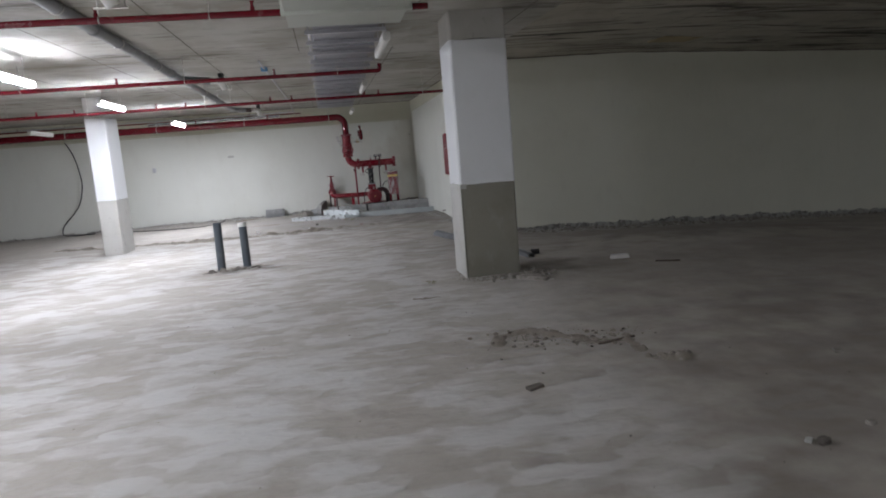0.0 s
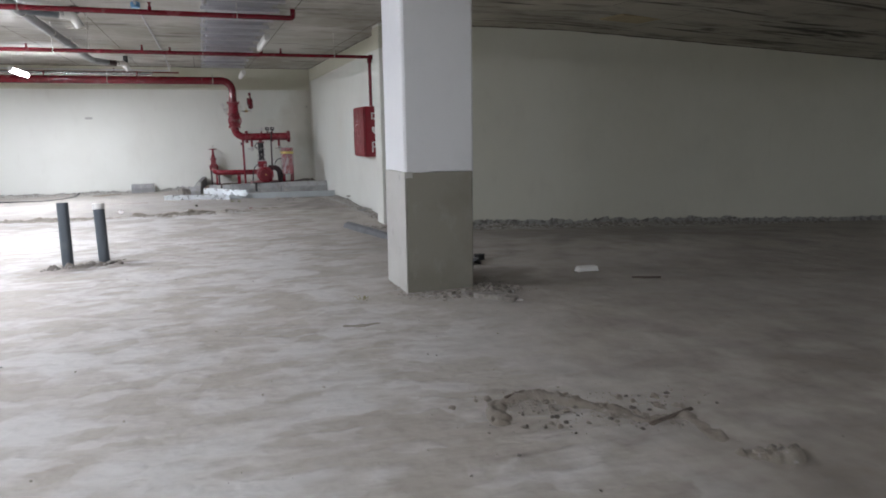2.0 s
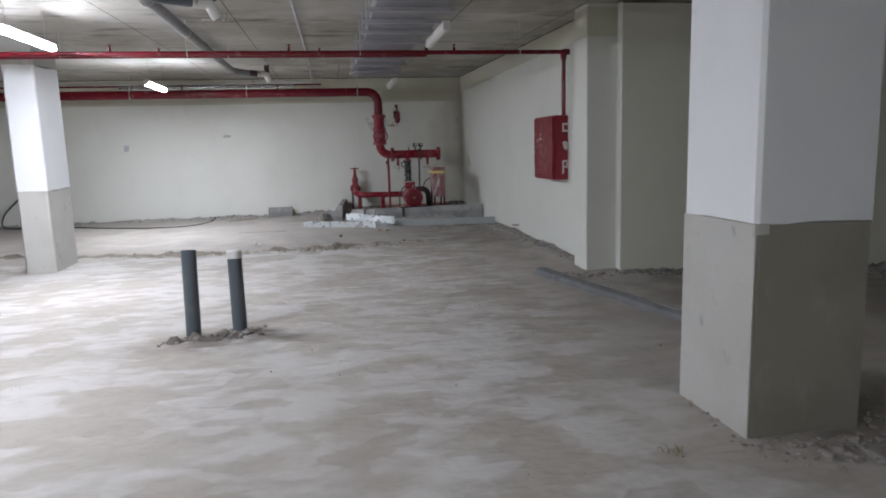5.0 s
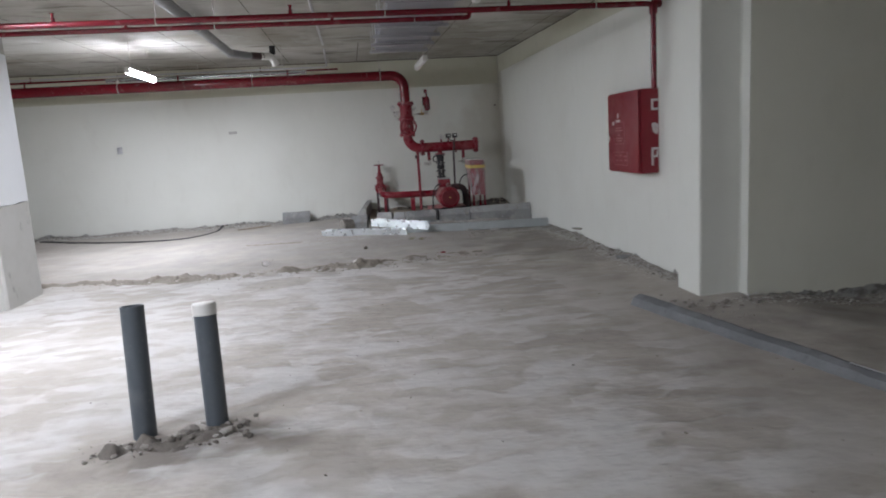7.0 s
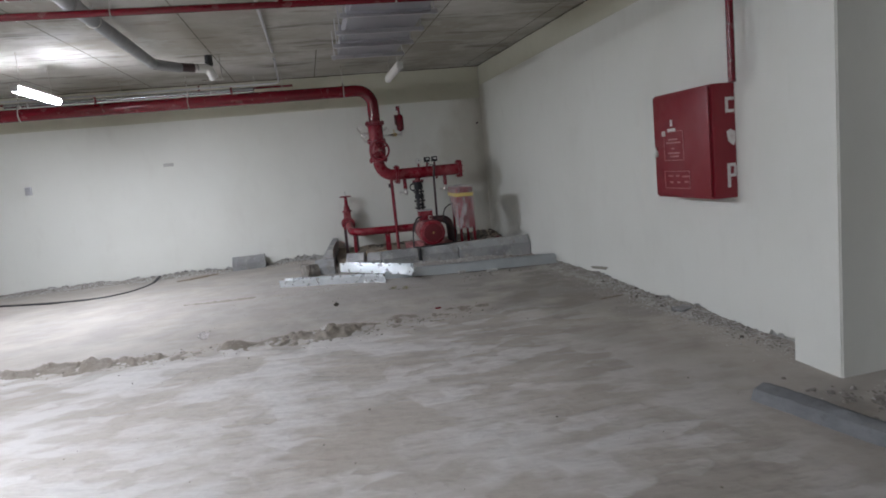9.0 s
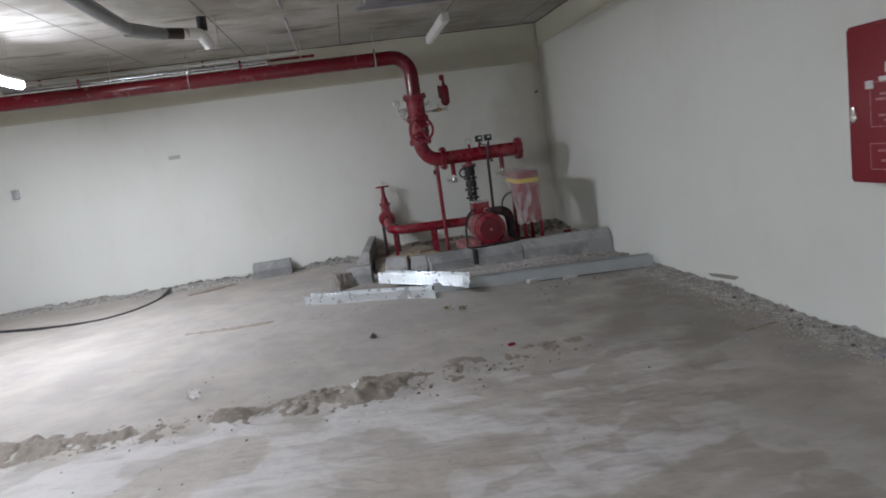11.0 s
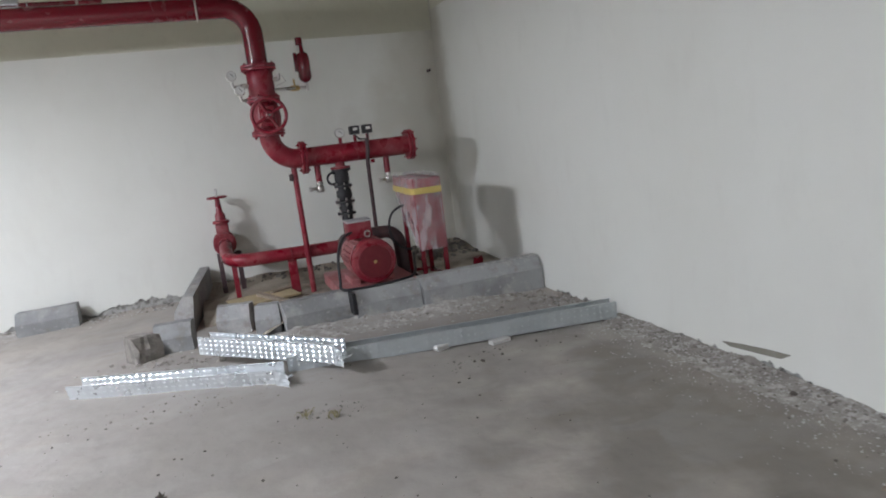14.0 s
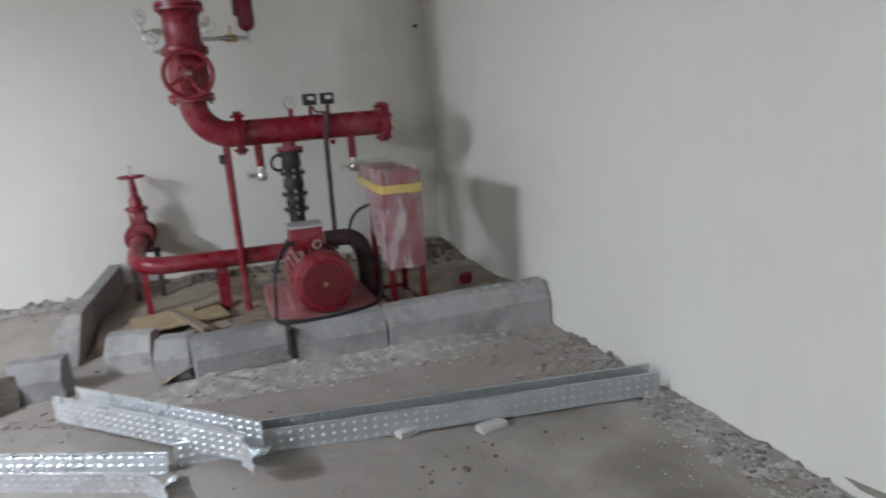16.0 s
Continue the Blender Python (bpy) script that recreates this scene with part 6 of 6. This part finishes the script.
def screed_ridge():
    """Broken edge of the upper screed: a jagged lip with sand before it, running out into a crumbled patch."""
    step = 0.0125
    x0, x1, half = -6.5, 0.86, 0.34
    cu, cv = int((x1 - x0) / step), int(2 * half / step)
    verts, faces = [], []
    for i in range(cu + 1):
        x = x0 + (x1 - x0) * i / cu
        reach = half * (0.62 + 0.30 * clamp((x + 1.0) / 0.5)) * (0.15 + 0.85 * clamp((0.9 - x) / 0.55))
        jag = 0.07 * fbm(x, 7.0, 2.0) + 0.04 * fbm(x, 2.0, 9.0)
        west = clamp((-0.35 - x) / 0.5)
        tall = 0.020 * clamp(0.35 + 1.6 * fbm(x, 5.0, 1.7))
        for j in range(cv + 1):
            d = -half + 2 * half * j / cv
            y = ridge_line(x) + d
            s = d - jag
            e = max(0.0, 1 - (d / reach) ** 2) * min(1.0, 6 * i / cu)
            lip = west * tall * clamp(s / 0.025 + 0.5) * max(0.0, 1 - max(0.0, s) / 0.2)
            clod = 0.022 * max(0.0, fbm(x, y, 4.0, 3) - 0.02) + (0.07 * max(0.0, fbm(x, y, 13.0, 2) - 0.22) + 0.035 * max(0.0, fbm(x, y, 30.0, 2) - 0.15)) * clamp(0.4 + 2 * fbm(x, 9.0, 1.3))
            verts.append((x, y, ground(x, y) - 0.013 + e * (0.0112 + lip + clod)))
    for i in range(cu):
        for j in range(cv):
            k = i * (cv + 1) + j
            faces.append((k, k + cv + 1, k + cv + 2, k + 1))
    me = bpy.data.meshes.new("screed_ridge")
    me.from_pydata(verts, [], faces)
    me.materials.append(M_CRUMB)
    me.shade_smooth()
    return tagged(new("screed_ridge", me), "sandy ridge of broken screed across the floor", "rubble", kind="stuff")


def crumb_patch(line, reach, height, seed, label, material=None):
    """A low crumbled patch along a line in plan, with small clods."""
    step = 0.014
    pts = [Vector((x, y)) for x, y in line]
    x0, x1 = min(p.x for p in pts) - reach, max(p.x for p in pts) + reach
    y0, y1 = min(p.y for p in pts) - reach, max(p.y for p in pts) + reach
    nx, ny = int((x1 - x0) / step), int((y1 - y0) / step)
    verts, faces, near = [], [], []
    for j in range(ny + 1):
        for i in range(nx + 1):
            p = Vector((x0 + i * step, y0 + j * step))
            best = 9.0
            for a, b in zip(pts, pts[1:]):
                f = clamp((p - a).dot(b - a) / (b - a).length_squared)
                best = min(best, (p - a.lerp(b, f)).length)
            e = max(0.0, 1 - best / (reach * (0.7 + 0.5 * fbm(p.x + seed, p.y, 3.0))))
            clod = max(0.0, fbm(p.x + seed, p.y, 7.0, 3)) + 0.6 * max(0.0, fbm(p.x, p.y + seed, 20.0, 2))
            verts.append((p.x, p.y, ground(p.x, p.y) - 0.008 + min(1.0, 2 * e) * (0.009 + height * clod)))
            near.append(e > 0)
    for j in range(ny):
        for i in range(nx):
            k = j * (nx + 1) + i
            q = (k, k + 1, k + nx + 2, k + nx + 1)
            if any(near[v] for v in q):
                faces.append(q)
    me = bpy.data.meshes.new("crumbled_patch")
    me.from_pydata(verts, [], faces)
    me.materials.append(material or M_CRUMB)
    me.shade_smooth()
    return tagged(new("crumbled_patch", me), label, "rubble", kind="stuff")


crumb_patch([(0.86, 4.60), (0.92, 4.80), (1.12, 4.84), (1.33, 4.63), (1.47, 4.40), (1.70, 4.34), (1.67, 4.12)], 0.09, 0.034, 3, "rim of broken screed round a shallow hollow")
crumb_patch([(1.70, 3.95), (1.80, 3.86)], 0.09, 0.07, 5, "lump of broken screed on the floor")
crumb_patch([(0.50, 6.44), (0.62, 6.40), (0.72, 6.42)], 0.05, 0.03, 7, "scraped up crumbs on the floor")
crumb_patch([(-2.26, 16.46), (-1.8, 16.36), (-1.5, 16.40)], 0.10, 0.02, 9, "dirty crumbs trodden into the floor")
crumb_patch([(-1.90, 9.66), (-1.62, 9.64), (-1.40, 9.72)], 0.13, 0.05, 11, "dark broken screed round the pipe stubs", M_SOIL)

screed_ridge()
debris_bank("east_debris", "bank of crumbled mortar along the wall foot", ((EAST, 11.8), (EAST, 17.25), (-1, 0)), 0.34, 0.045, 0.018, M_DEBRIS, 1)
debris_bank("north_debris", "bank of crumbled mortar along the wall foot", ((-9.5, NORTH), (-0.55, NORTH), (0, -1)), 0.40, 0.055, 0.025, M_DEBRIS, 2)
debris_bank("bay_debris", "dark crumbled mortar along the shaded wall foot", ((1.75, BAY + 0.1), (10.5, BAY), (0, -1)), 0.50, 0.06, 0.03, M_DEBRIS, 3)
debris_bank("kerb_debris", "crumbled mortar piled before the kerb", ((-0.35, 17.36), (2.28, 17.30), (0, -1)), 0.34, 0.075, 0.016, M_DEBRIS, 4)


def rubble(name, label, spots, seed, material=M_STONE, flat=0.6):
    """spots: (x, y, spread x, spread y, count, smallest, largest)."""
    rnd = random.Random(seed)
    bm = bmesh.new()
    for x, y, sx, sy, count, small, large in spots:
        for _ in range(count):
            px, py = x + rnd.gauss(0, sx), y + rnd.gauss(0, sy)
            r = small + (large - small) * rnd.random() ** 3
            if px > EAST - r and py > BAY or py > NORTH - r or (BAY - r < py < BAY + 0.15 and px > 2.0):
                continue
            stone(bm, (px, py, surface(px, py) + r * 0.35), r, rnd, flat)
    return tagged(part(name, bm, material, smooth=False), label, "rubble", kind="stuff")


rubble("column_rubble", "broken mortar and gravel at the column foot", [(1.45, 7.02, 0.2, 0.06, 60, 0.006, 0.03), (1.80, 6.88, 0.16, 0.08, 130, 0.005, 0.034), (1.95, 7.2, 0.1, 0.2, 60, 0.006, 0.03), (1.15, 7.35, 0.02, 0.16, 40, 0.004, 0.016), (1.40, 6.95, 0.16, 0.04, 70, 0.004, 0.018), (1.17, 7.07, 0.05, 0.04, 25, 0.004, 0.014)], 11)
rubble("floor_rubble", "gravel and wood splinters strewn on the floor", [(1.05, 4.75, 0.12, 0.07, 90, 0.005, 0.024), (1.45, 4.5, 0.2, 0.09, 110, 0.005, 0.024), (1.82, 3.92, 0.05, 0.05, 20, 0.008, 0.035), (0.4, 8.0, 2.0, 3.5, 90, 0.003, 0.010)], 12, M_CRUMB)
rubble("ridge_rubble", "gravel along the broken screed edge", [(x, ridge_line(x) - 0.02, 0.14, 0.12, 45, 0.003, 0.011) for x in (-3.6, -3.0, -2.4, -1.9, -1.5, -1.0, -0.6, -0.3, 0.0, 0.3, 0.6)], 13, M_CRUMB)
rubble("stub_rubble", "broken concrete round the pipe stubs", [(-1.60, 9.70, 0.10, 0.05, 14, 0.02, 0.045), (-1.35, 9.75, 0.1, 0.1, 30, 0.005, 0.025), (-1.85, 9.62, 0.1, 0.06, 40, 0.005, 0.025)], 14)
rubble("north_wall_rubble", "gravel and mortar along the wall foot", [(x, NORTH - 0.08, 0.2, 0.05, 34, 0.005, 0.02) for x in [-9.5 + 0.4 * i for i in range(24)]], 15)
rubble("east_wall_rubble", "gravel and white mortar along the wall foot", [(EAST - 0.08, y, 0.06, 0.2, 130, 0.003, 0.013) for y in [11.9 + 0.33 * i for i in range(15)]] + [(EAST - 0.22, y, 0.12, 0.25, 22, 0.002, 0.010) for y in [13.4 + 0.35 * i for i in range(9)]], 16)
rubble("bay_wall_rubble", "gravel and mortar along the wall foot", [(x, BAY - 0.12, 0.2, 0.08, 40, 0.008, 0.032) for x in [2.0 + 0.4 * i for i in range(22)]] + [(2.0, 10.95, 0.16, 0.2, 60, 0.005, 0.018)], 17)
rubble("kerb_rubble", "crumbled mortar before the kerb", [(x, 17.18, 0.15, 0.07, 70, 0.004, 0.018) for x in (-0.4, -0.1, 0.2, 0.5, 0.8, 1.1, 1.4, 1.7, 2.0)] + [(-0.7, 17.35, 0.2, 0.12, 60, 0.005, 0.026), (2.0, 16.9, 0.2, 0.2, 120, 0.005, 0.028), (-0.3, 16.35, 0.5, 0.1, 30, 0.003, 0.010)], 18)
rubble("sump_rubble", "dark rubble heaped in the corner behind the pump", [(1.98, 19.0, 0.18, 0.16, 220, 0.01, 0.05), (0.4, 19.22, 0.4, 0.07, 90, 0.008, 0.035), (1.4, 19.2, 0.3, 0.08, 90, 0.008, 0.04), (0.1, 17.95, 0.2, 0.1, 40, 0.008, 0.04)], 19, M_SOIL)
rubble("mortar_flakes", "pale mortar flakes scattered before the wall", [(EAST - 0.22, y, 0.12, 0.2, 40, 0.002, 0.008) for y in [12.6 + 0.3 * i for i in range(13)]] + [(1.7, 16.95, 0.5, 0.14, 120, 0.003, 0.014), (-0.3, 17.35, 0.5, 0.12, 50, 0.003, 0.016)], 23, M_FLAKE, 0.4)
rubble("dark_grit", "fine dark grit scattered over the floor", [(0.2, 15.2, 1.3, 0.9, 260, 0.002, 0.009), (-0.55, 16.35, 0.45, 0.12, 70, 0.002, 0.008), (0.25, 15.75, 0.12, 0.05, 40, 0.003, 0.010), (1.3, 16.05, 0.35, 0.12, 60, 0.003, 0.014), (-0.5, 10.5, 1.5, 2.0, 110, 0.003, 0.009), (1.0, 5.0, 0.8, 1.6, 90, 0.003, 0.009)], 24, M_SOIL)
rubble("wall_flakes", "white plaster flakes spread before the wall", [(EAST - 0.12, y, 0.10, 0.2, 170, 0.002, 0.010) for y in [12.0 + 0.3 * i for i in range(17)]] + [(EAST - 0.36, y, 0.15, 0.25, 40, 0.0015, 0.006) for y in [13.2 + 0.35 * i for i in range(9)]] + [(x, NORTH - 0.2, 0.25, 0.08, 40, 0.004, 0.02) for x in [-7.5 + 0.45 * i for i in range(16)]] + [(x, BAY - 0.14, 0.25, 0.09, 40, 0.005, 0.022) for x in [2.3 + 0.4 * i for i in range(18)]], 27, M_FLAKE, 0.4)
rubble("dark_clods", "dark clods of soil and broken screed", [(0.15, ridge_line(0.15) - 0.08, 0.3, 0.10, 40, 0.003, 0.014), (-0.4, ridge_line(-0.4) - 0.05, 0.3, 0.14, 40, 0.003, 0.014), (-1.6, ridge_line(-1.6), 0.6, 0.18, 70, 0.003, 0.012), (1.3, 4.55, 0.3, 0.14, 110, 0.004, 0.016), (1.83, 3.93, 0.04, 0.04, 8, 0.015, 0.035), (-1.64, 9.66, 0.16, 0.05, 110, 0.005, 0.022), (EAST - 0.1, 14.2, 0.06, 0.9, 26, 0.005, 0.022), (1.9, 6.95, 0.14, 0.1, 40, 0.006, 0.03)], 28, M_SOIL)
rubble("ridge_lumps", "grey lumps of broken screed on the ridge", [(x, ridge_line(x) - 0.02, 0.15, 0.10, 14, 0.004, 0.016) for x in (-0.5, -0.2, 0.1, 0.35, 0.6)] + [(-0.25, 16.25, 0.25, 0.05, 40, 0.003, 0.009)], 29, M_CRUMB)


def mortar_splash():
    rnd = random.Random(31)
    bm = bmesh.new()
    for _ in range(46):
        x = 2.26 - 0.5 * rnd.random() ** 1.8
        stone(bm, (x, 17.345 + rnd.uniform(0.0, 0.1), 0.267), rnd.uniform(0.006, 0.02), rnd, 0.25)
    return tagged(part("mortar_splash", bm, M_FLAKE, smooth=False), "white mortar splashes on the kerb top", "mortar", kind="stuff")


mortar_splash()


def crumpled_bag(at, size, seed, material, name, label):
    rnd = random.Random(seed)
    bm = bmesh.new()
    bmesh.ops.create_icosphere(bm, subdivisions=3, radius=1.0)
    for v in bm.verts:
        k = 0.75 + 0.5 * noise.noise(v.co * 2.2 + Vector((seed, 0, 0))) + 0.25 * noise.noise(v.co * 5 + Vector((0, seed, 0)))
        v.co = Vector((v.co.x * size[0] * k, v.co.y * size[1] * k, max(0.0, (v.co.z * 0.5 + 0.45) * size[2] * k)))
    ob = part(name, bm, material, smooth=False)
    ob.matrix_basis = pose(*at, ground(*at) - 0.003, 0, 0, rnd.uniform(0, 90))
    return tagged(ob, label, "litter")


crumpled_bag((-1.76, 14.49), (0.06, 0.05, 0.09), 41, M_FILM, "plastic_bag", "crumpled clear plastic bag on the floor")
crumpled_bag((-0.69, 14.12), (0.045, 0.035, 0.045), 42, M_WHITEPVC, "paper_scrap", "crumpled white scrap on the broken screed")
crumpled_bag((-0.55, 15.26), (0.03, 0.025, 0.05), 43, M_SOIL, "clod", "dark clod of soil on the floor")
litter("brick_chip", (0.39, 14.49), (0.05, 0.03, 0.016), M_REDDUST, "small red chip on the floor", "rubble", 44, 30)
litter("rubber_wedge", (0.703, 17.33), (0.028, 0.10, 0.17), M_BLACK, "black rubber wedge between two kerb stones", "wedge", 45, 8, 0.09)
litter("wood_strip", (-2.55, 18.75), (0.45, 0.035, 0.016), M_WOOD, "grey wooden strip by the wall foot", "litter", 46, 24)
litter("wood_strip", (-2.40, 18.88), (0.42, 0.03, 0.014), M_WOOD, "grey wooden strip by the wall foot", "litter", 47, 33)
for i, (x, y, sx, sy, turn) in enumerate(((1.62, 6.86, 0.13, 0.09, 20), (1.74, 6.74, 0.26, 0.10, -38), (1.84, 6.62, 0.14, 0.09, -50), (1.48, 6.97, 0.08, 0.07, 40))):
    litter("mortar_plate", (x, y), (sx, sy, 0.035), M_STONE, "broken grey mortar plate by the column foot", "rubble", 50 + i, turn)


def weed(at, seed):
    rnd = random.Random(seed)
    bm = bmesh.new()
    for _ in range(9):
        a, reach = rnd.uniform(0, 6.3), rnd.uniform(0.02, 0.05)
        bx, by = rnd.gauss(0, 0.02), rnd.gauss(0, 0.015)
        sweep(bm, [(bx + reach * f * math.cos(a + f), by + reach * f * math.sin(a + f), 0.002 + 0.03 * math.sin(math.pi * f * 0.8)) for f in (0, 0.3, 0.6, 1.0)], [0.003, 0.0025, 0.002, 0.001], 5)
    ob = part("weed", bm, M_STRAW, smooth=False)
    ob.matrix_basis = pose(*at, ground(*at))
    return tagged(ob, "small dry yellow-green weed wisp on the floor", "weed", "weed wisps")


weed((0.25, 15.67), 1)
weed((0.13, 15.78), 2)
weed((0.78, 7.11), 3)

# bare sliver in the plaster of the side wall
bm = bmesh.new()
outline = [(14.80, 0.135), (14.95, 0.125), (15.12, 0.105), (15.26, 0.085), (15.20, 0.07), (15.02, 0.085), (14.86, 0.10)]
inner = [bm.verts.new((EAST - 0.0002, y, z)) for y, z in outline]
outer = [bm.verts.new((EAST - 0.004, y, z)) for y, z in outline]
bm.faces.new(outer)
for k in range(len(outline)):
    bm.faces.new((inner[k], inner[(k + 1) % len(outline)], outer[(k + 1) % len(outline)], outer[k]))
part("bare_patch", bm, M_CEMENT, east, "bare grey cement patch", smooth=False)

# board left in the slab over the bay
board = thing("formwork_board", (5.25, 9.97, ceiling_height(5.25, 9.97) - 0.012), "yellowish formwork board still fixed under the slab", "board", turn=12)
bm = bmesh.new()
box(bm, (0, 0, 0), (0.75, 0.42, 0.02), 0.003)
part("sheet", bm, M_PLY, board)
litter("dark_clod", (1.76, 2.60), (0.05, 0.035, 0.03), M_SOIL, "dark clod beside a pale chip on the floor", "rubble", 60, 15)
litter("mortar_chip", (1.72, 2.64), (0.035, 0.025, 0.015), M_FLAKE, "pale mortar chip on the floor", "rubble", 61, 40)
litter("mortar_chip", (2.08, 2.70), (0.04, 0.03, 0.02), M_STONE, "grey mortar chip on the floor", "rubble", 62, 10)
litter("mortar_chip", (2.67, 3.60), (0.05, 0.04, 0.02), M_STONE, "grey mortar chip on the floor", "rubble", 63, 70)
for i, (x, y, r) in enumerate(((1.92, 6.58, 0.05), (1.97, 6.83, 0.04), (1.50, 6.93, 0.04), (1.40, 6.98, 0.03))):
    litter("mortar_chip", (x, y), (r, r * 0.7, 0.014), M_FLAKE, "pale mortar chip by the column foot", "rubble", 70 + i, 35 * i)
